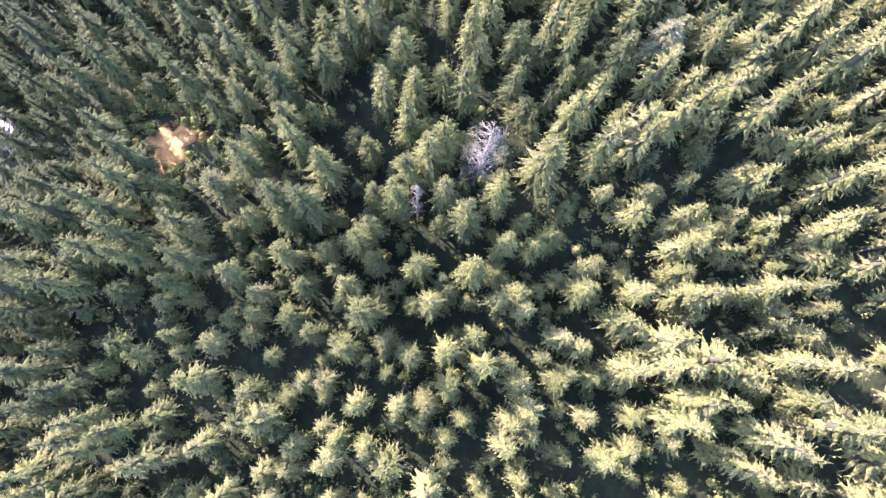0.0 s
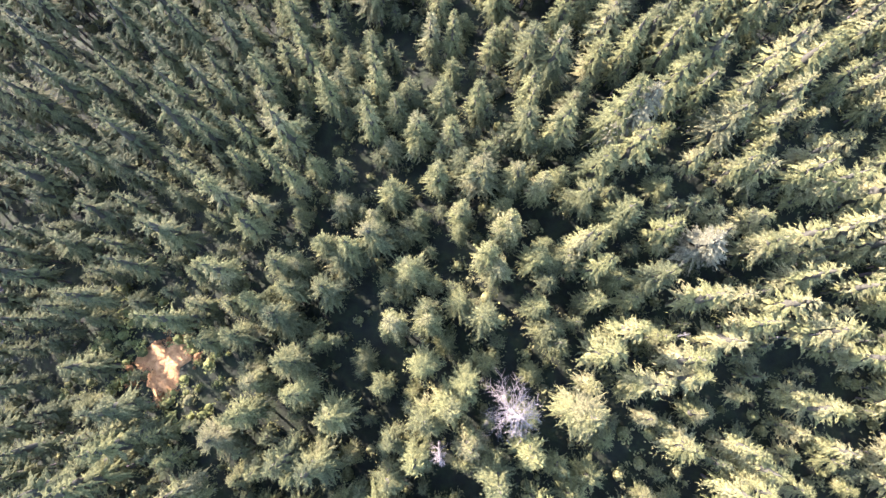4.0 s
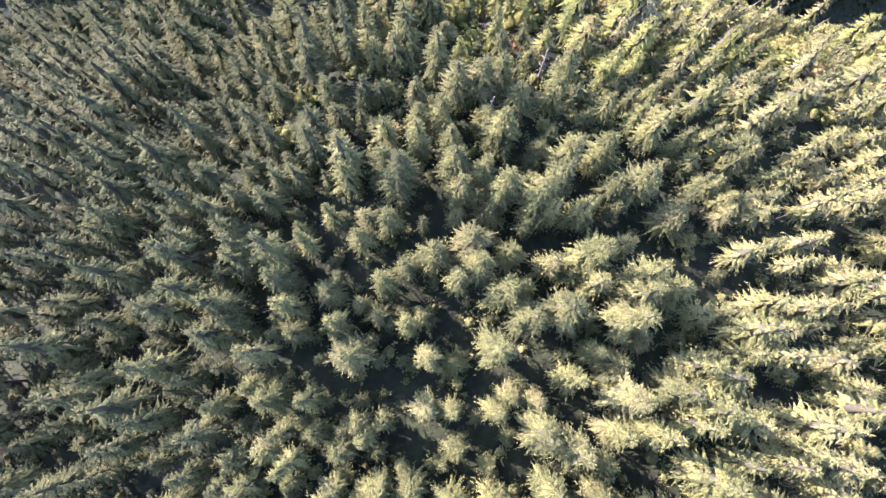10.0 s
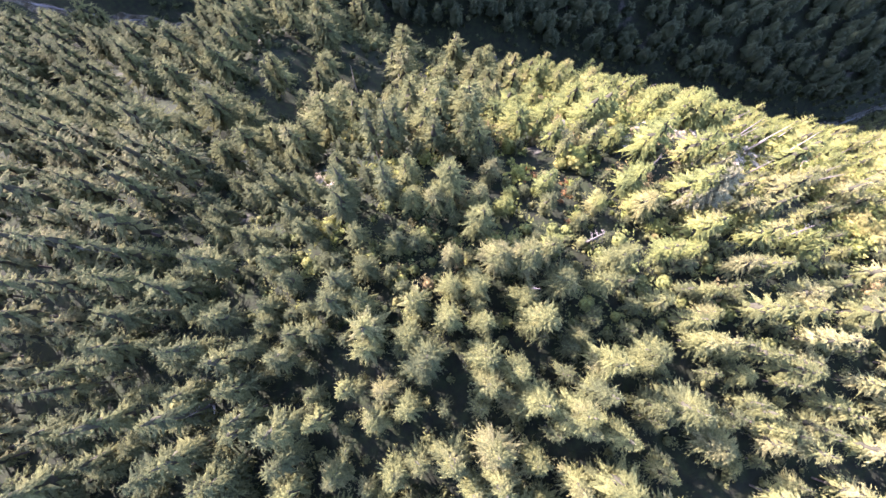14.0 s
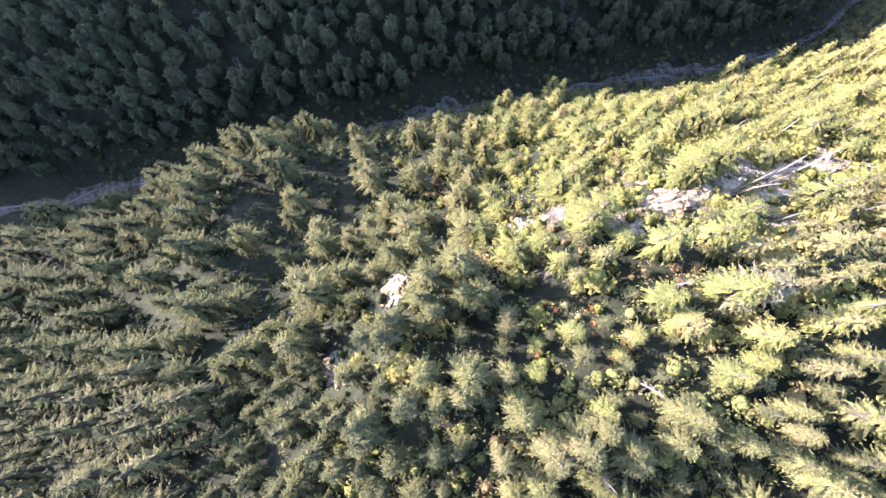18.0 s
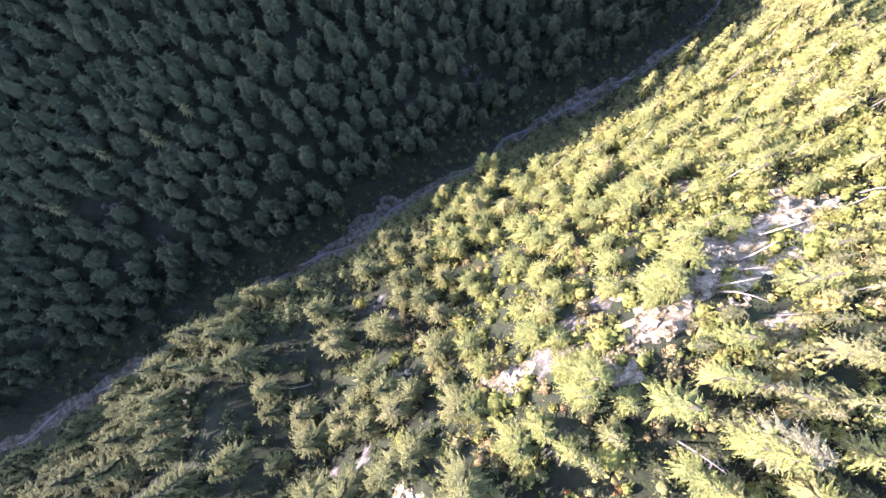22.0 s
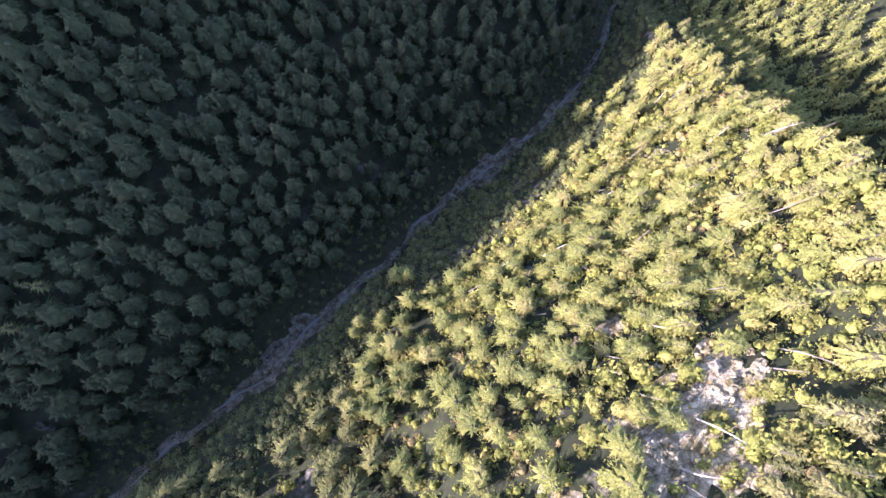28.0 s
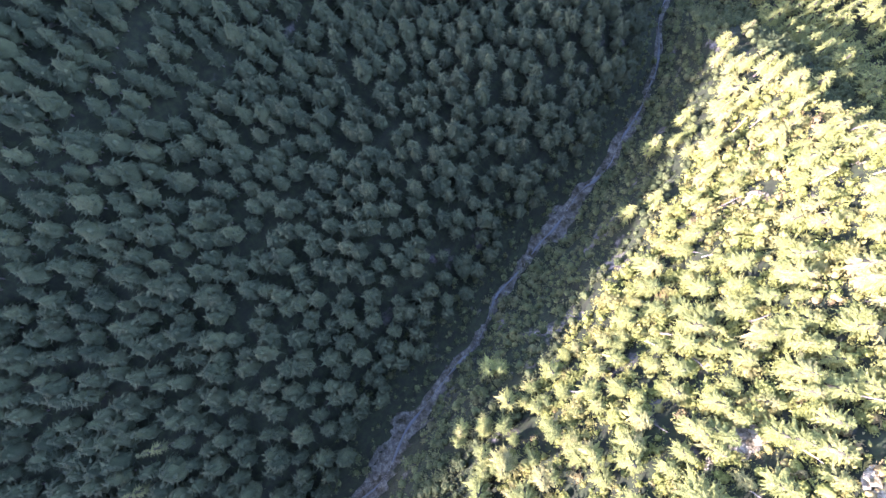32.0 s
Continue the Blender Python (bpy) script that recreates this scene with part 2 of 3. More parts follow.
def land(x, y):
    x, y = np.asarray(x, float), np.asarray(y, float)
    s = away(x, y)
    bed = np.interp(x, STREAM_X, STREAM_Z)
    top = 9 - 0.28 * np.maximum(-50 - x, 0) + 0.06 * np.clip(x, 0, 60)
    top = top + 7 * np.exp(-((x - 8) ** 2 + (y - 78) ** 2) / 40 ** 2) + 1.5 * rolling(x, y, 14, 2.0)
    rough = rolling(x, y, 7.0, 5.0) * 1.5 + rolling(x, y, 17.0, 1.0) * 1.8
    near = bed + near_rise(x, s) + rough * fade(8, 30, s)
    k = 7.0
    h = np.clip(0.5 + 0.5 * (near - top) / k, 0, 1)
    near = near * (1 - h) + top * h - k * h * (1 - h)
    # the steep flank that ends the sunny rib, and the lower slope beyond it
    over = ((x - 121) * 0.832 - (y - 245) * 0.555) * fade(135, 180, y)
    beyond = bed + 0.15 * near_rise(x, s) + 0.4 * np.maximum(over - 42, 0) + 1.5 * rolling(x, y, 12, 4.0) * fade(5, 20, s)
    near = np.where(over > 0, np.maximum(near - 2.0 * over, np.minimum(beyond, near)), near)
    crest = 1 + (np.interp(x, CREST_X, CREST) - 1) * fade(110, 190, -s)
    far = bed + np.interp(-s, FAR_S, FAR_RISE) * crest + rough * 0.8 * fade(10, 40, -s)
    return np.where(s >= 0, near, far)


def height(x, y):
    return float(land(x, y))


def make_mesh(name, verts, tris, mat, inner=None):
    """A triangle mesh from two arrays; inner marks the triangles coloured as dark crown shade."""
    verts, tris = np.asarray(verts, np.float32), np.asarray(tris, np.int32)
    me = bpy.data.meshes.new(name)
    me.vertices.add(len(verts))
    me.vertices.foreach_set("co", verts.ravel())
    me.loops.add(tris.size)
    me.loops.foreach_set("vertex_index", tris.ravel())
    me.polygons.add(len(tris))
    me.polygons.foreach_set("loop_start", np.arange(0, tris.size, 3, dtype=np.int32))
    me.polygons.foreach_set("use_smooth", np.ones(len(tris), bool))
    me.materials.append(mat)
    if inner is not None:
        me.materials.append(CORE_SHADE)
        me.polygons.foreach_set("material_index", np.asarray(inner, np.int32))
    me.update(calc_edges=True)
    return me


def grid_mesh(name, xs, ys, mat, lift=0.0):
    gx, gy = np.meshgrid(xs, ys)
    gz = land(gx, gy) + lift
    n, m = len(ys), len(xs)
    i = (np.arange(n - 1)[:, None] * m + np.arange(m - 1)[None, :]).ravel()
    tris = np.concatenate([np.stack([i, i + 1, i + m], 1), np.stack([i + 1, i + m + 1, i + m], 1)])
    me = make_mesh(name, np.stack([gx, gy, gz], -1).reshape(-1, 3), tris, mat)
    me.polygons.foreach_set("use_smooth", np.ones(len(tris), bool))
    return me


def spread(lo, a, b, hi, fine):
    left = a - np.geomspace(fine, a - lo + fine, 22)[::-1] + fine
    right = b + np.geomspace(fine, hi - b + fine, 22) - fine
    return np.unique(np.concatenate([left, np.arange(a, b, fine), right]))


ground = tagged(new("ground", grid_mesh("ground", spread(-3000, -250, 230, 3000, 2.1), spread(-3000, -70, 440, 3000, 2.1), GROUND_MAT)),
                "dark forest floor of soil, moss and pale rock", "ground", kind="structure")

# ---- shapes of trees ----


def tube(path, radii, sides):
    v, t = [], []
    for k, (p, r) in enumerate(zip(path, radii)):
        for i in range(sides):
            a = 2 * math.pi * i / sides
            v.append((p[0] + r * math.cos(a), p[1] + r * math.sin(a), p[2]))
        if k:
            o = (k - 1) * sides
            for i in range(sides):
                j = (i + 1) % sides
                t += [(o + i, o + j, o + sides + i), (o + j, o + sides + j, o + sides + i)]
    return np.array(v), np.array(t)


def limb(p, q, r, sides=3):
    """A tapered branch from p to q."""
    p, q = Vector(p), Vector(q)
    w = (q - p).normalized()
    a = w.cross(Vector((0.3, 0.2, 1))).normalized()
    c = w.cross(a)
    v = [p + (a * math.cos(6.283 * i / sides) + c * math.sin(6.283 * i / sides)) * r for i in range(sides)] + [q]
    t = [(i, (i + 1) % sides, sides) for i in range(sides)]
    return [tuple(x) for x in v], t


def join(pieces):
    vs, ts, n = [], [], 0
    for v, t in pieces:
        vs.append(np.asarray(v, float).reshape(-1, 3))
        ts.append(np.asarray(t, int).reshape(-1, 3) + n)
        n += len(vs[-1])
    return np.concatenate(vs), np.concatenate(ts)


def tuft(base, az, el, ln, w):
    """A folded spray of leaves that points along az and el."""
    ce = math.cos(el)
    d = np.array((ce * math.cos(az), ce * math.sin(az), math.sin(el)))
    side = np.array((-math.sin(az), math.cos(az), 0))
    down = np.array((math.sin(el) * math.cos(az), math.sin(el) * math.sin(az), -ce)) * 0.4 * w
    mid = base + d * ln * 0.36 + down
    return [base, mid + side * w, base + d * ln, mid - side * w], [(0, 2, 1), (0, 3, 2)]


def needle(base, az, el, ln, w, roll):
    """One pointed spray of needles."""
    ce = math.cos(el)
    d = np.array((ce * math.cos(az), ce * math.sin(az), math.sin(el)))
    side = np.array((-math.sin(az), math.cos(az), 0)) * math.cos(roll) + np.array((0, 0, 1)) * math.sin(roll)
    return [base - side * w, base + d * ln, base + side * w], [(0, 2, 1)]


def conifer(seed, h, r, tiers, rings, sides, boughs, per, bare=0.15, blunt=0.6, fine=1.0, heart=0.7, dark_core=True):
    """A dense crown: an uneven heart of needles, in most kinds coloured dark as inner shade, boughs of small pointed
    sprays all over it, and the trunk.
    """
    q = random.Random(seed)
    lobes, turn = q.choice((3, 4, 5)), q.uniform(0, 6.283)

    def reach_at(f, az):
        tier = (f * tiers + 0.35 * math.sin(2 * az + turn) + 0.2 * math.sin(5 * az)) % 1.0
        bulge = 0.82 + 0.22 * (1 - tier) + 0.17 * math.sin(lobes * az + turn + 4 * f)
        return r * (1 - f) ** blunt * min(1, 0.55 + 1.8 * f) * bulge + 0.14

    v, t = [], []
    for k in range(rings + 1):
        f = k / rings
        for i in range(sides):
            a = 6.283 * (i + 0.5 * (k % 2) + q.uniform(-0.3, 0.3)) / sides
            rad = heart * reach_at(f, a) * q.uniform(0.68, 1.12)
            v.append((rad * math.cos(a), rad * math.sin(a), h * (bare + (0.95 - bare) * f) - 0.3 * rad + q.uniform(-0.3, 0.3)))
            if k < rings:
                o, e = k * sides, (i + 1) % sides
                t += [(o + i, o + e, o + sides + i), (o + e, o + sides + e, o + sides + i)]
    crown = [(v, t)]
    for p in range(boughs):
        f = 1 - q.random() ** (0.5 / blunt) if q.random() < 0.45 else q.random() ** 0.9
        az = q.uniform(0, 6.283)
        reach = reach_at(f, az) * q.uniform(0.78, 1.16)
        droop = -0.82 + 0.75 * f + q.uniform(-0.22, 0.22)
        inner = 0.6 * heart * reach
        ln = max(reach - inner, 0.5 * fine)
        out = np.array((math.cos(az), math.sin(az), math.tan(max(min(droop, 0.8), -0.95))))
        root = np.array((inner * math.cos(az), inner * math.sin(az), h * (bare + (0.97 - bare) * f) - 0.3 * ln * out[2]))
        crown.append(tuft(root, az, droop, ln * q.uniform(0.8, 1.05), 0.12 * ln + 0.15 * fine))
        for m in range(per):
            g = q.uniform(0.3, 1.0)
            hand_side = 1 if m % 2 else -1
            crown.append(needle(root + out * ln * g + np.array((0, 0, q.uniform(-0.1, 0.1))), az + hand_side * q.uniform(0.15, 1.0), droop + q.uniform(-0.35, 0.25), fine * q.uniform(0.4, 0.8), fine * q.uniform(0.07, 0.12), q.uniform(-0.6, 0.6)))
    for p in range(4):
        crown.append(tuft(np.array((0, 0, h * 0.94)), 1.57 * p, 1.15, 0.05 * h, 0.08))
    trunk = tube([(0, 0, -1.5), (0, 0, h * 0.45), (0, 0, h * 0.95)], [0.065 * r, 0.045 * r, 0.02], 4)
    v, t = join(crown)
    return (v, t), trunk, np.arange(len(t)) < (2 * rings * sides if dark_core else 0)


def leafy(seed, h, r, clumps, leaves, stem=0.25):
    """A broad-leaved bush or small tree: clumps of folded leaves round forked limbs."""
    q = random.Random(seed)
    out, limbs = [], []
    for k in range(clumps):
        a, u = q.uniform(0, 6.283), q.uniform(-0.35, 1)
        w = math.sqrt(max(0, 1 - u * u)) * q.uniform(0.55, 1.05)
        c = np.array((r * w * math.cos(a), r * w * math.sin(a), h * stem + h * (1 - stem) * (0.38 + 0.5 * u)))
        if k < 2:
            limbs.append(limb((0, 0, h * stem * 0.3), c, 0.03 * r + 0.02))
        for _ in range(leaves):
            p = c + np.array([q.gauss(0, 0.2 * r), q.gauss(0, 0.2 * r), q.gauss(0, 0.13 * h)])
            az, ln = q.uniform(0, 6.283), r * q.uniform(0.12, 0.24)
            out.append(tuft(p, az, q.uniform(-0.4, 0.9), ln * 1.8, ln * 0.5))
    v, t, n = [], [], 6
    for k in range(4):
        for i in range(n):
            a, u = 6.283 * (i + 0.5 * (k % 2)) / n, -0.5 + 0.47 * k
            w = r * 0.64 * math.sqrt(max(0.03, 1 - u * u)) * q.uniform(0.75, 1.15)
            v.append((w * math.cos(a), w * math.sin(a), h * (0.44 + 0.34 * u) + q.uniform(-0.15, 0.15)))
            if k < 3:
                o, e = k * n, (i + 1) % n
                t += [(o + i, o + e, o + n + i), (o + e, o + n + e, o + n + i)]
    v.append((0, 0, h * 0.86))
    t += [(3 * n + i, 3 * n + (i + 1) % n, 4 * n) for i in range(n)]
    out.append((v, t))
    trunk = join([tube([(0, 0, -0.6), (0, 0, h * stem)], [0.07 * r, 0.04 * r], 3)] + limbs[:1])
    v, t = join(out)
    return (v, t), trunk, np.zeros(len(t), bool)


def snag(seed, h, r, arms, twigs, bend=0.0):
    """The bare trunk of a dead tree, and its branches with their twigs."""
    q = random.Random(seed)
    thick = min(0.4 + 0.03 * h, 1.0)
    trunk = tube([(0, 0, -1.5), (bend * h * 0.2, 0, h * 0.4), (bend * h * 0.6, 0, h * 0.75), (bend * h, 0, h)], [0.24 * thick, 0.18 * thick, 0.11 * thick, 0.02], 6)
    out = []
    for k in range(arms):
        f = q.uniform(0.25, 0.98)
        az = q.uniform(0, 6.283)
        ln = r * (1.1 - f) ** 0.5 * q.uniform(0.5, 1.1)
        p = np.array((bend * h * f * f, 0, h * f))
        e = p + np.array((ln * math.cos(az), ln * math.sin(az), ln * q.uniform(-0.25, 0.35)))
        arm = [limb(p, e, 0.05)]
        for _ in range(twigs):
            g = q.uniform(0.35, 0.9)
            m = p + (e - p) * g
            a2 = az + q.choice((-1, 1)) * q.uniform(0.5, 1.1)
            arm.append(limb(m, m + np.array((math.cos(a2), math.sin(a2), q.uniform(-0.3, 0.3))) * ln * 0.36, 0.03))
        out.append(join(arm))
    return trunk, out


# near kinds are fuller than those that stay far off
FULL = [conifer(11 + i, 20.0, (3.9, 4.3, 3.4, 4.6, 3.9, 3.2)[i], (7, 6, 8, 5, 6, 7)[i], 9, 9, 180, 6, 0.18, (0.74, 0.66, 0.86, 0.58, 0.70, 0.82)[i], 0.82, 0.32) for i in range(6)]
MID = [conifer(31 + i, 20.0, (3.8, 4.2, 3.4, 4.4)[i], 6, 10, 9, 110, 5, 0.2, (0.72, 0.62, 0.8, 0.58)[i], 0.92, 0.32) for i in range(4)]
LEAN = [conifer(35 + i, 20.0, (3.8, 4.2, 3.4, 4.4)[i], 6, 6, 6, 104, 4, 0.2, (0.74, 0.64, 0.82, 0.6)[i], 1.0, 0.3) for i in range(4)]
THIN = [conifer(51 + i, 20.0, (3.7, 4.1, 3.4)[i], 5, 5, 5, 72, 3, 0.2, (0.74, 0.66, 0.8)[i], 1.2, 0.3) for i in range(3)]
TREELET = [leafy(81 + i, 4.2, 2.4, 13, 6, 0.2) for i in range(4)]
SOFT = [conifer(61 + i, 20.0, (3.5, 3.9, 3.2)[i], 4, 7, 7, 48, 1, 0.2, (0.48, 0.41, 0.55)[i], 1.25, 0.74, False) for i in range(3)]
FAR = [conifer(91 + i, 20.0, (3.5, 3.8)[i], 4, 4, 5, 0, 0, 0.2, (0.56, 0.46)[i], 1.0, 1.0, False) for i in range(2)]
BUSH = [leafy(71 + i, 2.6, 1.5, 7, 6) for i in range(4)]


def gather(kinds, places):
    """Many trees in one pair of meshes: places are rows of x, y, z, turn, width, tall, kind."""
    # twigs marks the shade-dark core triangles of each crown
    crowns, trunks, twigs = [[], []], [[], []], []
    base = [0, 0]
    for k, pair in enumerate(kinds):
        rows = places[places[:, 6] == k]
        if not len(rows):
            continue
        c, s = np.cos(rows[:, 3])[:, None], np.sin(rows[:, 3])[:, None]
        twigs.append(np.tile(pair[2], len(rows)))
        for n, (v, t) in enumerate(pair[:2]):
            w, tall = rows[:, 4:5], rows[:, 5:6]
            x = (v[None, :, 0] * c - v[None, :, 1] * s) * w + rows[:, 0:1]
            y = (v[None, :, 0] * s + v[None, :, 1] * c) * w + rows[:, 1:2]
            z = v[None, :, 2] * tall + rows[:, 2:3]
            tri = t[None] + (np.arange(len(rows)) * len(v))[:, None, None] + base[n]
            store = (crowns, trunks)[n]
            store[0].append(np.stack([x, y, z], -1).reshape(-1, 3))
            store[1].append(tri.reshape(-1, 3))
            base[n] += len(rows) * len(v)
    return [(np.concatenate(a), np.concatenate(b)) for a, b in (crowns, trunks)] + [np.concatenate(twigs)]


def part(name, mesh, parent, label=""):
    ob = new(name, mesh)
    ob.parent = parent
    if label:
        ob["label"] = label
    return ob


def stand(name, kinds, places, leaf, label, category):
    """A far wood: one thing of kind stuff, with its crowns and its trunks."""
    (cv, ct), (tv, tt), twigs = gather(kinds, places)
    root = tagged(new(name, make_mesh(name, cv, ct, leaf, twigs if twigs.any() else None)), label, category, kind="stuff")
    part("trunks", make_mesh("trunks", tv, tt, BARK), root)
    return root


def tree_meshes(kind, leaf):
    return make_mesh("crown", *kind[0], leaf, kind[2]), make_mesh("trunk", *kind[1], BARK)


def sow(x0, x1, y0, y1, cell, seed, keep):
    """Uneven planting: one place a cell, shifted at random, where keep allows it."""
    g = np.random.default_rng(seed)
    gx, gy = np.meshgrid(np.arange(x0, x1, cell), np.arange(y0, y1, cell))
    x = (gx + g.uniform(-0.46, 0.46, gx.shape) * cell).ravel()
    y = (gy + g.uniform(-0.46, 0.46, gy.shape) * cell).ravel()
    ok = keep(x, y, g)
    return x[ok], y[ok], g


# ---- marked trees: x, y, top ----
TOPS_SOUTH = ((3, -8, 21), (-22, -4, 19), (-33, -1, 23), (-11, 1, 26), (21, 3, 20), (6, 4, 26), (-65, 7, 11), (-6, 11, 23), (2, 13, 31), (55, 14, 26), (19, 17, 26), (-13, 19, 31), (-2, 20, 32), (-26, 20, 27), (1, 25, 33), (-35, 25, 25), (32, 25, 25), (-21, 26, 23), (-44, 26, 24), (-11, 27, 31), (-16, 31, 31), (6, 32, 34), (-54, 33, 20), (-22, 35, 29), (-10, 40, 30), (-14, 41, 24), (-3, 44, 27), (-36, 50, 17), (7, 52, 21), (-11, 53, 33), (11, 53, 32), (-29, 54, 24))
TOPS_MIDDLE = ((-23, 58, 28), (-17, 60, 30), (4, 60, 32), (-8, 61, 29), (24, 62, 32), (-1, 66, 32), (9, 67, 23), (-13, 69, 30), (-8, 70, 33), (-21, 71, 30), (-43, 73, 23), (-1, 73, 39), (-63, 75, 20), (14, 77, 34), (-55, 78, 24), (-58, 79, 22), (-12, 80, 34), (5, 80, 36), (-32, 81, 26), (-16, 81, 31), (-6, 83, 30), (-33, 88, 26), (-54, 88, 20), (-6, 88, 34), (-13, 89, 30))
TOPS_NORTH = ((1, 90, 32), (-24, 91, 32), (-10, 93, 27), (-50, 95, 21), (27, 95, 27), (-42, 98, 24), (-16, 98, 33), (-24, 99, 31), (-31, 100, 27), (-35, 103, 28), (0, 104, 28), (-47, 104, 22), (-30, 106, 28), (-80, 110, 13), (-15, 113, 30), (-33, 114, 26), (-46, 117, 23), (-30, 117, 28), (-7, 119, 30), (-18, 122, 29), (-36, 122, 24), (-56, 125, 17), (-31, 128, 20), (-5, 129, 29), (-33, 133, 26), (-41, 137, 24), (-20, 137, 28), (-19, 152, 20), (-10, 153, 24))
TOPS_SLOPE = ((-70, 154, -9), (-123, 156, -31), (-111, 159, -26), (-17, 161, 20), (-22, 162, 9), (-94, 167, -34), (11, 169, 14), (-131, 178, -52), (-198, 185, -83), (-155, 186, -70), (-165, 186, -75), (-46, 187, -37), (-178, 190, -79), (-160, 190, -72), (-41, 190, -50), (-78, 192, -47), (-136, 193, -56), (-112, 196, -46), (-118, 199, -47), (-102, 202, -53), (-58, 207, -65), (-5, 208, -48), (-111, 208, -62), (65, 211, -50), (-92, 214, -68), (-100, 214, -64), (-29, 216, -72), (-56, 219, -79), (-30, 220, -75), (-7, 224, -84), (-35, 226, -84), (-15, 226, -80), (-32, 228, -83), (82, 232, -83), (-11, 234, -90), (-14, 236, -92), (58, 245, -98), (101, 253, -120), (94, 254, -118), (89, 258, -118), (106, 259, -120), (151, 269, -140))
LONE = ((-104, 283, -40), (-117, 277, -49), (-136, 279, -40), (-157, 267, -47), (150, 269, -138))
OUTCROPS = ((20, 182, 4.0), (28, 181, 4.5), (25, 177, 4.0), (9, 179, 4.5), (9, 175, 4.0), (1, 175, 3.5), (35, 178, 3.5), (81, 224, 2.5), (22, 195, 2.5),
            (-60, 175, 2.5), (-37, 169, 3.5), (-16, 168, 2.6), (-4, 172, 3.0), (-11, 170, 3.0), (2, 168, 3.0), (-61, 156, 3.5), (-72, 141, 3.0))
SHADE_ROCKS = ((-135, 251, 4.5), (-144, 266, 4.0), (-207, 237, 4.5), (-180, 271, 4.0), (-150, 262, 3.0))
OPENINGS = ((-51, 11.5, 3.5), (-45, 13.5, 3.2), (-52, 17, 4.5), (-47, 18.5, 3.5), (-90, 3, 5), (-88, 182, 6.5), (-97, 172, 6.5), (-91, 190, 6), (-105, 179, 6), (-100, 163, 5), (-110, 163, 5), (-118, 152, 4.5), (-80, 187, 5), (-58, 16, 5.2), (-62, 17, 3.5), (-97, 4, 7.5), (-97, -8, 6), (-28, 149, 2.5), (-35, 151, 2.5), (22, 155, 3), (-3, 29, 3.5), (-10, 20, 2.5))


def rock_band(x):
    """The line along which bare rock breaks through the sunny slope."""
    return np.interp(x, (-40, -20, -10, 0, 10, 20, 35), (168, 166, 169, 172, 176, 179.5, 179))


def clear_of(x, y, g, gap=3.4):
    ok = np.ones(len(x), bool)
    for cx, cy, r in OUTCROPS + SHADE_ROCKS:
        ok &= np.hypot(x - cx, y - cy) > 0.8 * r
    for cx, cy, r in OPENINGS:
        ok &= np.hypot(x - cx, y - cy) > r
    ok &= (np.abs(y - rock_band(x) - 1.0) > 2.2 + 1.6 * rolling(x, y, 5.0, 2.0)) | (x < -14) | (x > 38)
    for tx, ty, _ in TOPS_SOUTH + TOPS_MIDDLE + TOPS_NORTH + TOPS_SLOPE + LONE:
        ok &= np.hypot(x - tx, y - ty) > gap
    return ok


def places_for(x, y, g, kinds, low, high, wide):
    z = land(x, y)
    f = rolling(x, y, 9.0, 8.0) * 0.3 + 0.5 + g.normal(0, 0.34, len(x))
    tall = (low + (high - low) * np.clip(f, 0, 1)) / 20.0
    width = wide * (0.62 + 0.38 * tall) * g.uniform(0.8, 1.2, len(x))
    return np.stack([x, y, z, g.uniform(0, 6.283, len(x)), width, tall, g.integers(0, kinds, len(x))], 1)


def on_plateau(x, y, g):
    s = away(x, y)
    return clear_of(x, y, g) & (s > 82) & (g.random(len(x)) < np.where((s < 108) & (x > -45), 0.72, 0.93))


def near_path(x, y):
    return (np.abs(x + 22) < 34) & (y > -8) & (y < 150)


x, y, g = sow(-165, 88, -62, 175, 5.1, 1, on_plateau)
plateau = places_for(x, y, g, 6, 6, 20, 1.03)
rim = (away(plateau[:, 0], plateau[:, 1]) < 108) & (plateau[:, 0] > -45)
plateau[:, 5] *= 1 + 0.2 * fade(-30, -70, plateau[:, 0])
plateau[rim, 5] *= 0.84
plateau[rim, 4] *= 0.8
hand = near_path(plateau[:, 0], plateau[:, 1])

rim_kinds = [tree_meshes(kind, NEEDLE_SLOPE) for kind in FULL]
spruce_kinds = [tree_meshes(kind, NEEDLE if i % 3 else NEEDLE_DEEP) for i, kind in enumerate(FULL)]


def plant(name, kind, x, y, z, turn, width, tall, label, group):
    root = tagged(new(name), label, "tree", group)
    root.matrix_basis = pose(x, y, z, 0, 0, math.degrees(turn)) @ Matrix.Diagonal((width, width, tall, 1))
    part("crown", kind[0], root)
    part("trunk", kind[1], root)
    return root


LABELS = ("tall slender spruce with dense drooping green boughs", "broad sunlit conifer with a rounded bushy crown", "narrow conifer among the crowded forest trees",
          "wide-spreading fir with heavy olive-green boughs", "conifer of middle height with a ragged crown", "young pointed spruce standing between taller trees")
mine = plateau[hand]
order = np.argsort(np.abs(mine[:, 0] + 22))
single, crowd = mine[order[:290]], mine[order[290:]]
plain_kinds = [tree_meshes(kind, NEEDLE) for kind in MID]
for n, (px, py, pz, turn, w, tall, k) in enumerate(single):
    at_rim = px > -40 and away(px, py) < 105
    plant("spruce_tree", rim_kinds[int(k)] if at_rim else spruce_kinds[int(k)] if n < 180 else plain_kinds[int(k) % 4], px, py, pz, turn, w, tall, LABELS[int(k)], "conifers of the upper forest")
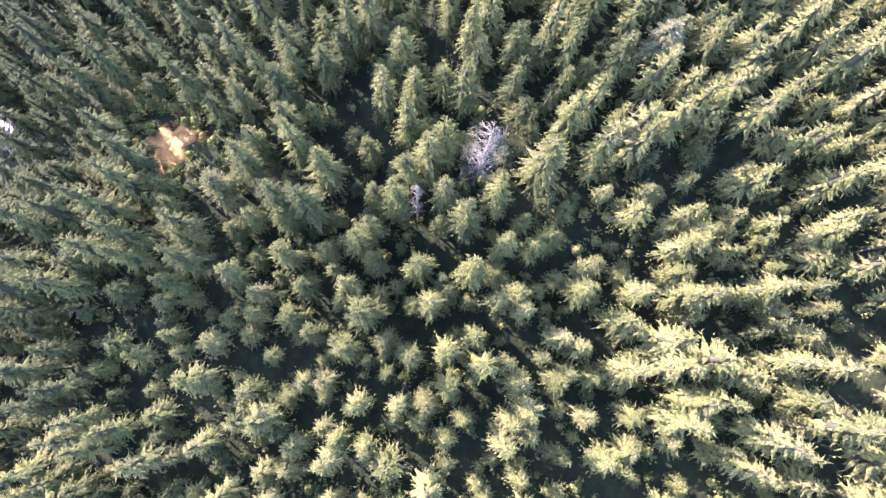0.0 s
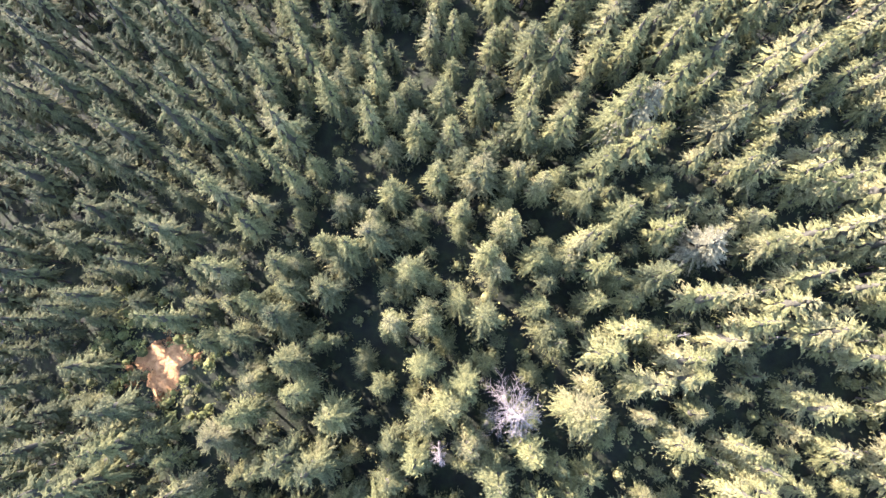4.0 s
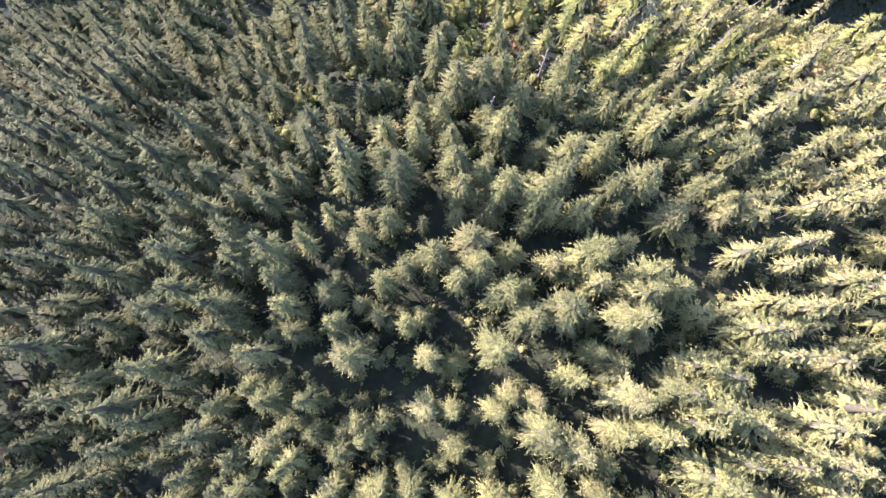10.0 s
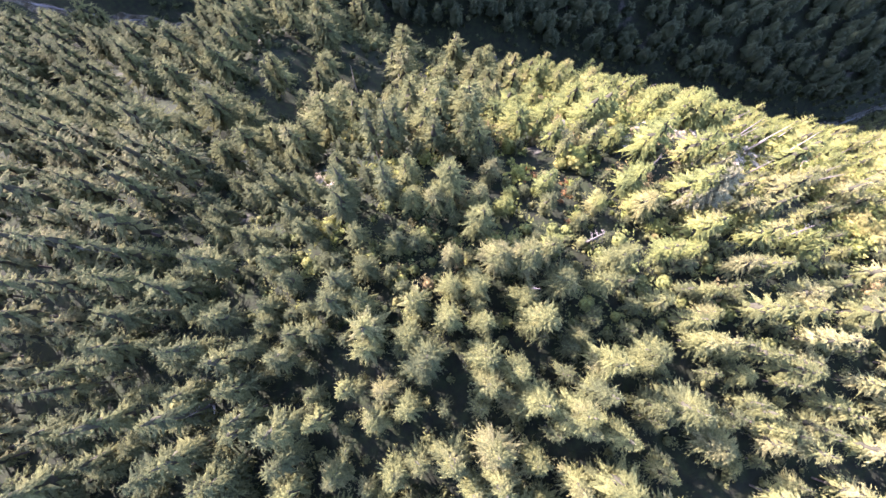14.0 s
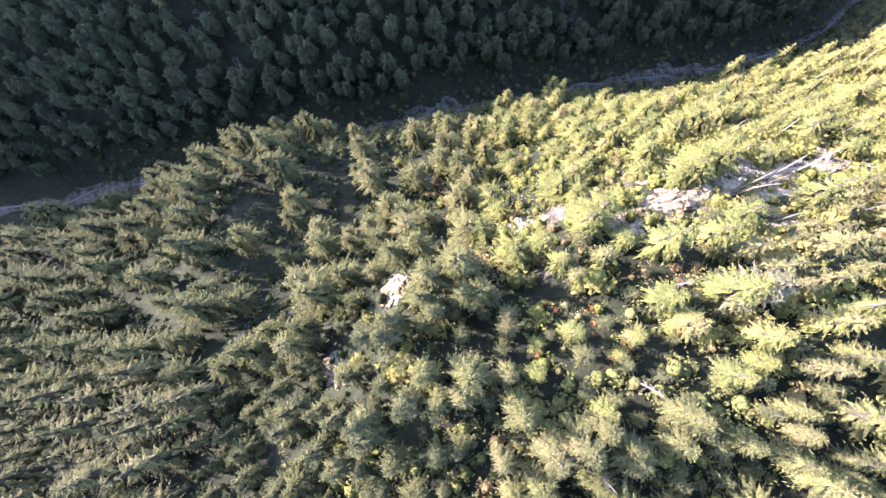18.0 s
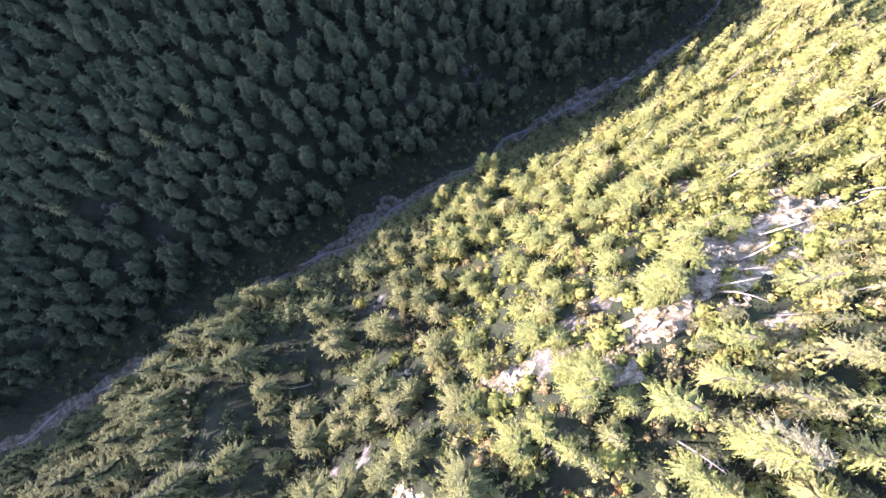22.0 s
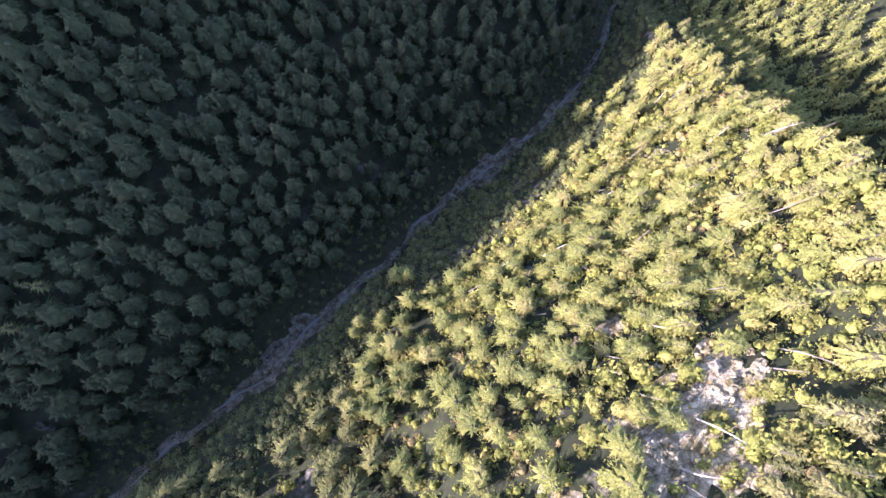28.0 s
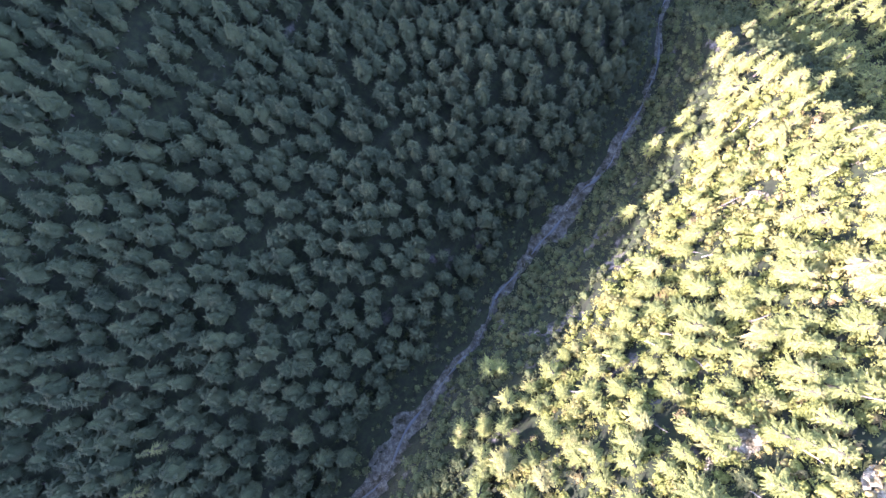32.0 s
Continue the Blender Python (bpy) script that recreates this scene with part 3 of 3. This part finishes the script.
for n, (tx, ty, tz) in enumerate(TOPS_SOUTH + TOPS_MIDDLE + TOPS_NORTH):
    z = height(tx, ty)
    tall = min(max(tz - z, 9), 28) / 20
    plant("spruce_tree", (rim_kinds if tx > -40 and away(tx, ty) < 105 else spruce_kinds)[n % 6], tx, ty, z, n * 1.3, 0.75 + 0.35 * tall, tall, LABELS[n % 6], "conifers of the upper forest")
rest = np.concatenate([plateau[~hand], crowd])
rest[:, 6] = rest[:, 6] % 4
close = (rest[:, 0] > -98) & (rest[:, 0] < 55) & (rest[:, 1] > -50)
near_rest = rest[close]
shade_toned = near_rest[:, 0] < -48
stand("upper_forest", LEAN, near_rest[~shade_toned], NEEDLE, "dense sunlit conifer forest on the upper ground", "forest")
# western trees: darker needles stand in for the shaded sides of the crowns
stand("fir_forest", LEAN, near_rest[shade_toned], NEEDLE_DEEP, "dense conifer forest on the upper ground, needles darkened for shaded crown sides", "forest")
far_rest = rest[~close]
far_rest[:, 6] = far_rest[:, 6] % 3
far_rest[:, 4] *= 1.12
far_rest[:, 5] *= 1.15
# the same darkened needles carry crown shade here too
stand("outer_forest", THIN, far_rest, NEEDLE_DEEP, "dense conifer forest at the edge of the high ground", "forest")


def under_ok(x, y, g):
    return clear_of(x, y, g, 2.2) & (away(x, y) > 80) & (g.random(len(x)) < 0.9)


x, y, g = sow(-98, 55, -40, 172, 5.8, 9, under_ok)
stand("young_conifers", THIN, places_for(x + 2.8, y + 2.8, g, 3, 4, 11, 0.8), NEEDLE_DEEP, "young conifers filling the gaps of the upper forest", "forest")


# how far from the creek the first trees of the sunny side stand
EDGE_X = (-130, -100, -85, -75, -45, -32, -20, -10, 0, 25, 58, 90, 110)
EDGE_S = (12, 10, 12, 24, 24, 20, 17, 17, 25, 29, 23, 18, 19)


def on_slope(x, y, g):
    s = away(x, y)
    return clear_of(x, y, g, 3.0) & (s > np.interp(x, EDGE_X, EDGE_S)) & (s <= 84) & ((x - 121) * 0.832 - (y - 245) * 0.555 < 9) & (g.random(len(x)) < np.where((x > -8) & (s > 32), 0.74, np.where(x < -42, 0.46, 0.66)))


x, y, g = sow(-240, 140, 110, 290, 4.9, 2, on_slope)
slope = places_for(x, y, g, 4, 10, 19, 1.08)
slope[:, 4:6] *= 1 + 0.3 * fade(-20, -70, slope[:, 0:1])
slope[:, 4] *= 1 + 0.15 * fade(8, -40, slope[:, 0])
open_side = fade(-25, 5, slope[:, 0]) * fade(26, 40, away(slope[:, 0], slope[:, 1])) * fade(86, 74, away(slope[:, 0], slope[:, 1]))
slope[:, 5] *= 1 - 0.15 * open_side
slope[:, 4] *= 1 + 0.12 * open_side
middle = (slope[:, 0] > -90) & (slope[:, 0] < 60)
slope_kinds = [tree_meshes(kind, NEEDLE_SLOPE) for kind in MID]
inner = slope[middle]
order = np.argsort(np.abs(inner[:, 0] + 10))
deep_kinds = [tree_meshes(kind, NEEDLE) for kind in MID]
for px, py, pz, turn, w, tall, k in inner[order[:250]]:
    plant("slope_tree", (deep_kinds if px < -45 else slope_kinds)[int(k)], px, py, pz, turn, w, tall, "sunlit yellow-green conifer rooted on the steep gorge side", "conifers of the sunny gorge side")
for n, (tx, ty, tz) in enumerate(TOPS_SLOPE):
    z = height(tx, ty)
    tall = min(max(tz - z, 9), 24) / 20
    plant("slope_tree", (deep_kinds if tx < -45 else slope_kinds)[n % 4], tx, ty, z, n * 1.3, 0.75 + 0.35 * tall, tall, "tall conifer at the sunny edge of the gorge side", "conifers of the sunny gorge side")
others = np.concatenate([inner[order[250:]], slope[~middle]])
is_west = others[:, 0] < -45
west_wood = others[is_west]
west_wood[:, 6] %= 3
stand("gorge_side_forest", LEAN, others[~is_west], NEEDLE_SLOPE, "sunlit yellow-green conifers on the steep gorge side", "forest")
stand("west_gorge_forest", THIN, west_wood[west_wood[:, 0] < -190], NEEDLE, "olive-green conifers on the western gorge side", "forest")
west_near = others[is_west & (others[:, 0] >= -190)]
stand("bench_forest", MID, west_near, NEEDLE, "tall olive-green conifers on the bench above the creek", "forest")


def across_ok(x, y, g):
    s = away(x, y)
    return clear_of(x, y, g) & (s < -11) & (s > -215)


x, y, g = sow(-290, 230, 205, 560, 5.7, 3, across_ok)
across = places_for(x, y, g, 3, 10, 15, 1.5)
seen = (away(across[:, 0], across[:, 1]) > -165) & (across[:, 0] > -235) & (across[:, 0] < 190)
behind = across[~seen]
behind[:, 6] %= 2
stand("shaded_hill_forest", FAR, behind, NEEDLE_SHADED, "conifer forest on the hill above the shaded gorge side, coloured shade-dark", "forest")
stand("shaded_forest", SOFT, across[seen], NEEDLE_SHADED, "conifer forest on the shaded gorge side, shade put into its green", "forest")


def beyond_ok(x, y, g):
    over = (x - 114) * 0.832 - (y - 245) * 0.555
    return (over > 34) & (y > 150) & (away(x, y) > 14)


x, y, g = sow(85, 225, 180, 325, 5.3, 4, beyond_ok)
stand("ravine_forest", THIN, places_for(x, y, g, 3, 8, 15, 1.3), NEEDLE_SLOPE, "sunlit conifers on the slope beyond the side ravine", "forest")


def around_ok(x, y, g):
    s = away(x, y)
    inner = (x > -165) & (x < 88) & (y > -62) & (s > 84)
    slope_side = (x > -240) & (x < 118) & (s > 0) & (s <= 84)
    ravine = (x > 85) & (y > 178)
    across_side = (s < 0) & (s > -215) & (x > -290) & (x < 230)
    return ~inner & ~slope_side & ~ravine & ~across_side & (np.abs(s) > 14) & (g.random(len(x)) < 0.92)


x, y, g = sow(-330, 300, -150, 560, 7.2, 6, around_ok)
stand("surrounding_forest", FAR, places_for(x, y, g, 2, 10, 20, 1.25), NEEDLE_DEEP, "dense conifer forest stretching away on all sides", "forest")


# ---- creek ----


def strip(name, mat, x0, x1, step, half, offset, lift, cross):
    """A ribbon laid along the creek's line; half and offset are functions of x."""
    xs = np.arange(x0, x1, step)
    f = np.linspace(-1, 1, cross)
    gx = np.repeat(xs[:, None], cross, 1)
    gy = stream_line(xs)[:, None] + offset(xs)[:, None] + f[None] * half(xs)[:, None] * (1 + 0.25 * np.sin(xs / 2.3)[:, None] * np.sign(f)[None])
    edge = 1 - np.abs(f[None]) ** 4
    gz = np.minimum(land(gx, gy), land(gx, stream_line(gx)) + 3.0) + lift * edge - 0.5 * (1 - edge) + 0.12 * rolling(gx, gy, 0.8, 3.0)
    n, m = gx.shape
    i = (np.arange(n - 1)[:, None] * m + np.arange(m - 1)[None, :]).ravel()
    tris = np.concatenate([np.stack([i, i + m, i + 1], 1), np.stack([i + 1, i + m, i + m + 1], 1)])
    return make_mesh(name, np.stack([gx, gy, gz], -1).reshape(-1, 3), tris, mat)


def bed_half(x):
    ragged = 0.5 * np.sin(x / 3.1) + 0.35 * np.sin(x / 1.7 + 2) + 0.5 * np.sin(x / 7.0)
    return 2.1 + ragged + 4.8 * np.exp(-((x - 44) / 14) ** 2) + 7.0 * np.exp(-((x + 62) / 17) ** 2) + 2.0 * np.exp(-((x - 88) / 12) ** 2) + 2.5 * np.exp(-((x + 190) / 35) ** 2)


def bed_shift(x):
    return 0.8 * np.sin(x / 19.0)


tagged(new("creek_bed", strip("creek_bed", GRAVEL, -300, 240, 0.9, bed_half, bed_shift, 0.35, 13)), "grey gravel creek bed winding along the gorge floor", "creek bed", kind="structure")
tagged(new("water", strip("water", WATER, -300, 240, 0.9, lambda x: np.maximum(0.45 + 0.45 * np.sin(x / 5) + 0.3 * np.sin(x / 2.1), 0.05), lambda x: bed_shift(x) + 1.1 * np.sin(x / 8.0 + 1), 0.62, 5)),
       "thin clear stream running over the gravel", "water", kind="structure")


def stone(seed, rough, flat, level):
    """A weathered block with broken faces."""
    bm = bmesh.new()
    bmesh.ops.create_icosphere(bm, subdivisions=level, radius=1)
    o = Vector((seed * 3.1, seed * 1.7, seed * 0.9))
    for v in bm.verts:
        p = v.co * 1.3 + o
        k = 1 + rough * noise.noise(p) + 0.45 * rough * noise.noise(p * 2.7) + (0.25 * rough * noise.noise(p * 6) if level > 2 else 0)
        q = v.co * k
        cut = 0.62 + 0.2 * noise.noise(o)
        q.x, q.y = max(min(q.x, 1.1 * cut + 0.2), -cut - 0.2), max(min(q.y, cut + 0.3), -cut - 0.1)
        v.co = Vector((q.x, q.y, q.z * flat))
    bmesh.ops.triangulate(bm, faces=bm.faces)
    me = bpy.data.meshes.new("stone")
    bm.to_mesh(me)
    bm.free()
    return me


small_stones = [stone(i + 1, 0.5, 0.7, 2) for i in range(5)]
for me in small_stones:
    me.materials.append(GRAVEL)
r = random.Random(21)
for n in range(230):
    bx = r.uniform(-130, 130)
    by = float(stream_line(bx)) + float(bed_shift(bx)) + r.uniform(-0.9, 0.9) * float(bed_half(bx))
    size = 0.3 + 0.8 * r.random() ** 3
    rock = tagged(new("boulder", small_stones[n % 5]), "rounded pale grey boulder lying in the creek bed", "boulder", "boulders in the creek bed")
    rock.matrix_basis = pose(bx, by, height(bx, by) + 0.35 + 0.15 * size, r.uniform(-15, 15), r.uniform(-15, 15), r.uniform(0, 360)) @ Matrix.Diagonal((size, size * r.uniform(0.7, 1.1), size, 1))

# ---- rock outcrops ----
big_stones = [stone(31 + i, 1.0, 0.7, 3) for i in range(5)]
for me in big_stones:
    me.materials.append(ROCK)


grey_stones = [stone(41 + i, 1.0, 0.7, 3) for i in range(3)]
for me in grey_stones:
    me.materials.append(GRAVEL)


def outcrop(x, y, size, group, label, count=9, kinds=big_stones):
    for n in range(count):
        a, d = r.uniform(0, 6.283), (0 if n == 0 else r.uniform(0.35, 1.15) * size)
        px, py, sc = x + d * math.cos(a), y + 0.75 * d * math.sin(a), size * (0.5 if n == 0 else r.uniform(0.16, 0.42))
        e = 1.0
        slope_x, slope_y = (height(px + e, py) - height(px - e, py)) / 2, (height(px, py + e) - height(px, py - e)) / 2
        up = Vector((-slope_x, -slope_y, 1)).normalized()
        turn = up.to_track_quat("Z", "Y").to_matrix().to_4x4()
        ob = tagged(new("rock_outcrop", kinds[r.randrange(len(kinds))]), label, "rock", group)
        ob.matrix_basis = Matrix.Translation((px, py, height(px, py) + 0.05 * sc)) @ turn @ pose(0, 0, 0, 0, 0, r.uniform(0, 360)) @ Matrix.Diagonal((sc, sc * r.uniform(0.7, 1.0), sc * 0.75, 1))


for ox, oy, size in OUTCROPS:
    outcrop(ox, oy, size, "bare rocks of the sunny gorge side", "bleached pale rock outcrop breaking through the steep slope")
for n in range(26):
    ox, os_ = r.uniform(-6, 104), r.uniform(34, 80)
    outcrop(ox, float(stream_line(ox)) - os_ / 0.97, r.uniform(1.0, 2.2), "bare rocks of the sunny gorge side", "small pale rock showing between the shrubs of the slope", 3)
for ox, oy, size in SHADE_ROCKS:
    outcrop(ox, oy, size, "bare rocks of the shaded gorge side", "grey rock outcrop between the shaded trees", 7, grey_stones)


def patch(name, x, y, rx, ry, mat, label, lift=0.3, ragged=1.0):
    """A bare piece of ground with a ragged edge."""
    n, m = 10, 28
    v = [(x, y, height(x, y) + lift)]
    for k in range(1, n + 1):
        for i in range(m):
            a = 6.283 * i / m
            w = k / n * (1 + ragged * (0.22 * math.sin(3 * a + x) + 0.12 * math.sin(7 * a + y)))
            px, py = x + rx * w * math.cos(a), y + ry * w * math.sin(a)
            v.append((px, py, height(px, py) + lift * (1 - (k / n) ** 3) - 0.15 * (k == n) + 0.1 * math.sin(px * 3) * math.cos(py * 2.7)))
    t = [(0, 1 + i, 1 + (i + 1) % m) for i in range(m)]
    for k in range(n - 1):
        for i in range(m):
            a, b_ = 1 + k * m + i, 1 + k * m + (i + 1) % m
            t += [(a, a + m, b_), (b_, a + m, b_ + m)]
    return tagged(new(name, make_mesh(name, v, t, mat)), label, "ground", kind="structure")


for px, py, rx, ry in ((19, 179.5, 15, 5), (4, 174, 9, 4.5), (-9, 170.5, 7, 3.5), (-37, 169, 5, 3.5), (-61, 156, 4.5, 3.5), (-73, 141, 4.5, 3), (22, 195, 4, 3), (80, 224, 3.5, 2.5), (-64, 175, 4, 3), (-20, 166, 5, 3), (12, 176, 7, 4), (26, 177, 7, 4), (6, 163, 4, 2.5), (-11, 178, 3.5, 2.5), (17, 170.5, 5, 3)):
    patch("rock_face", px, py, rx, ry, ROCK, "weathered pale rock face on the steep slope", 0.35)
patch("bare_patch", -58, 16, 4.6, 5.4, EARTH, "rust-orange bare clearing among the conifers", 0.6, 1.2)
patch("pond", -99, 3, 6, 14, POND, "muddy brown pond lying between the conifers", 0.5)

# ---- shrubs ----


def shrubs(name, leaf, x0, x1, y0, y1, cell, seed, keep, big, label, kinds=BUSH):
    x, y, g = sow(x0, x1, y0, y1, cell, seed, keep)
    size = big * (0.5 + 0.95 * g.random(len(x)) ** 1.4)
    rows = np.stack([x, y, land(x, y) - 0.1, g.uniform(0, 6.283, len(x)), size, size * g.uniform(0.8, 1.3, len(x)), g.integers(0, 4, len(x))], 1)
    stand(name, kinds, rows, leaf, label, "shrubs")


def bare(x, y, shrink=0.4):
    ok = np.ones(len(x), bool)
    for cx, cy, size in OUTCROPS + SHADE_ROCKS:
        ok &= np.hypot(x - cx, y - cy) > shrink * size
    ok &= (np.abs(y - rock_band(x)) > 1.3 + 2.4 * rolling(x, y, 4.0, 4.0)) | (x < -24) | (x > 36)
    return ok


shrubs("slope_shrubs", LEAF, -75, 120, 115, 275, 3.5, 11, lambda x, y, g: (away(x, y) > 26) & (away(x, y) < 100) & bare(x, y, 0.9) & (g.random(len(x)) < np.where(x < -4, 0.14, 0.62)), 1.1,
       "sunlit yellow-green shrubs and treelets covering the steep slope", TREELET)
shrubs("low_slope_shrubs", LEAF, -100, 120, 115, 275, 3.2, 18, lambda x, y, g: (away(x, y) > 28) & (away(x, y) < 100) & bare(x, y, 0.7) & (x > -60) & (g.random(len(x)) < np.where(x < -4, 0.5, 0.8)), 0.8,
       "low yellow-green shrubs between the treelets of the steep slope")
shrubs("fading_shrubs", LEAF_TAN, -60, 120, 120, 270, 4.2, 16, lambda x, y, g: (away(x, y) > 28) & (away(x, y) < 110) & bare(x, y) & (rolling(x, y, 6.0, 3.0) > 0.1), 1.1,
       "tan and rust-tinged shrubs scattered over the steep slope")


def steepness(x, y):
    return np.abs(land(x, y + 1.5) - land(x, y - 1.5)) / 3.0


shrubs("cliff_shrubs", LEAF, -50, 118, 140, 280, 2.1, 19, lambda x, y, g: (away(x, y) > 26) & (away(x, y) < 100) & bare(x, y, 0.7) & (steepness(x, y) > 1.2) & (g.random(len(x)) < np.where(x > 45, 0.6, 0.4)), 1.1,
       "yellow-green shrubs clinging to the steepest part of the slope")
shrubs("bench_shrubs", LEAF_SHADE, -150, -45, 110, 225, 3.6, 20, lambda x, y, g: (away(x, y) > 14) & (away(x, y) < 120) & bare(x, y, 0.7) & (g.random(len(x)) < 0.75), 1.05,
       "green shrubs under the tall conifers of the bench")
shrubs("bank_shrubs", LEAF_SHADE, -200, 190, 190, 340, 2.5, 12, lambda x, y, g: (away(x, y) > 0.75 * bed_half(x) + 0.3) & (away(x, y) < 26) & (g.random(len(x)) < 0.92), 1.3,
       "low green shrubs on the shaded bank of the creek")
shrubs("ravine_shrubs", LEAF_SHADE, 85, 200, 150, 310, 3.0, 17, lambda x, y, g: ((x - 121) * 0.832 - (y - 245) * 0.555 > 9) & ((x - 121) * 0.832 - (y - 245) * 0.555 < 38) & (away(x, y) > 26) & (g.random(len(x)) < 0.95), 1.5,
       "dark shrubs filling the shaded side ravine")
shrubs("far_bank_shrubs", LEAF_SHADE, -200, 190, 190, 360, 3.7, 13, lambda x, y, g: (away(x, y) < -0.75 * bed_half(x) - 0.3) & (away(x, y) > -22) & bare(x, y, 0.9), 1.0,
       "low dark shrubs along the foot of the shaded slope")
shrubs("rim_shrubs", NEEDLE_SLOPE, -70, 70, 100, 190, 3.4, 23, lambda x, y, g: (away(x, y) >= 100) & (away(x, y) < 118) & (g.random(len(x)) < 0.8), 1.0,
       "olive-green shrubs along the rim of the high ground")
shrubs("undergrowth", NEEDLE, -110, 66, -40, 170, 4.2, 14, lambda x, y, g: (away(x, y) > 86) & (np.hypot(x + 58, y - 16) > 6), 0.8,
       "green undergrowth showing in gaps between the conifers")
RUST = ((-60.5, 19, 2.4), (-55, 12, 2.4), (-62, 13, 2), (-54, 19, 2.2), (-58, 21.5, 2), (-28, 149, 2.2), (-35, 151, 2.2), (22, 155, 3), (-25, 144, 2), (-38, 145, 2), (-66, -32, 4))


def rusty(x, y, g):
    ok = np.zeros(len(x), bool)
    for cx, cy, rad in RUST:
        ok |= np.hypot(x - cx, y - cy) < rad
    return ok & (g.random(len(x)) < 0.55)


shrubs("clearing_shrubs", NEEDLE_SLOPE, -72, -46, 4, 28, 2.4, 22, lambda x, y, g: (np.hypot((x + 58) / 4.6, (y - 16) / 5.4) > 0.95), 0.75, "low green shrubs round the bare clearing")
shrubs("rust_shrubs", LEAF_RUST, -110, 40, -45, 170, 1.5, 15, rusty, 0.5, "small rust-orange shrubs in the clearings")

# ---- dead trees ----


def dead_tree(x, y, top, reach, arms, twigs, bend, label, seed, wood=DEADWOOD):
    z = height(x, y)
    trunk, branches = snag(seed, max(top - z, 6), reach, arms, twigs, bend)
    ob = tagged(new("dead_tree"), label, "dead tree", "bare dead trees")
    part("trunk", make_mesh("trunk", *trunk, wood), ob)
    for branch in branches:
        part("branch", make_mesh("branch", *branch, wood), ob)
    ob.matrix_basis = pose(x, y, z, 0, 0, seed * 47)
    return ob


dead_tree(-3, 29, 35, 6.2, 100, 5, 0.02, "large bleached dead tree with a fan of bare branches", 1)
dead_tree(-10, 20, 27, 2.4, 60, 4, 0.02, "small bleached dead tree with fine bare twigs", 2)
for n, (dx, dy, top, reach) in enumerate(((17, 46, 27, 1.2), (-17, 154, 20, 1.8), (-23, 140, 21, 2.0), (-73, 97, 16, 1.8), (-31, 129, 23, 1.0), (-104, 114, 8, 1.4), (34, 52, 26, 1.4), (7, 150, 20, 1.6))):
    dead_tree(dx, dy, top, reach, 26, 2, 0.05, "broken grey dead tree standing among living conifers", 3 + n)
dead_tree(-87, 182, -44, 0.4, 4, 0, 0.03, "tall white dead pole stripped of its branches", 40, DEADPALE)
for n in range(52):
    px, ps = r.uniform(0, 112), r.uniform(30, 92)
    py = float(stream_line(px)) - ps / 0.97
    dead_tree(px, py, height(px, py) + r.uniform(8, 18), 0.7, 6, 0, r.uniform(-0.2, 0.2), "thin bleached dead trunk on the steep gorge side", 50 + n, DEADPALE if n % 3 == 0 else DEADWOOD)

for n, (lx, ly, ln, turn) in enumerate(((-93, 5, 3.2, 60), (-94, -1, 2.4, 110), (-92.5, 9, 2.0, 20), (-95, -7, 3.0, 75), (-74, 96, 4.0, 30), (-40, 160, 3.5, 100))):
    v, t = tube([(0, 0, 0), (0.05, 0.1, ln * 0.5), (0, 0, ln)], [0.22, 0.2, 0.14], 7)
    me = make_mesh("fallen_log", np.concatenate([v, [(0, 0, -0.02), (0, 0, ln + 0.02)]]), np.concatenate([t, [(i, 21, (i + 1) % 7) for i in range(7)], [(14 + i, 14 + (i + 1) % 7, 22) for i in range(7)]]), DEADPALE)
    log = tagged(new("fallen_log", me), "bleached fallen log lying on the ground", "log", "fallen logs")
    log.matrix_basis = pose(lx, ly, height(lx, ly) + 0.55, 90, 0, turn)

# ---- trees that stand apart ----
pale = tree_meshes(FULL[3], NEEDLE_PALE)
for tx, ty, tz in ((-1, 73, 38), (-10, 153, 25), (15, 60, 28)):
    plant("pale_tree", pale, tx + 2, ty, height(tx, ty), 1.0, 1.1, (tz - height(tx, ty)) / 20, "pale grey-green conifer covered in lichen", "")
lone = tree_meshes(MID[2], NEEDLE_DEEP)
for tx, ty, tz in LONE:
    z = height(tx, ty)
    plant("slope_tree", lone, tx, ty, z, 0.5, 0.85, min(max(tz - z, 11), 18) / 20, "tall conifer standing apart above the creek", "conifers of the sunny gorge side")
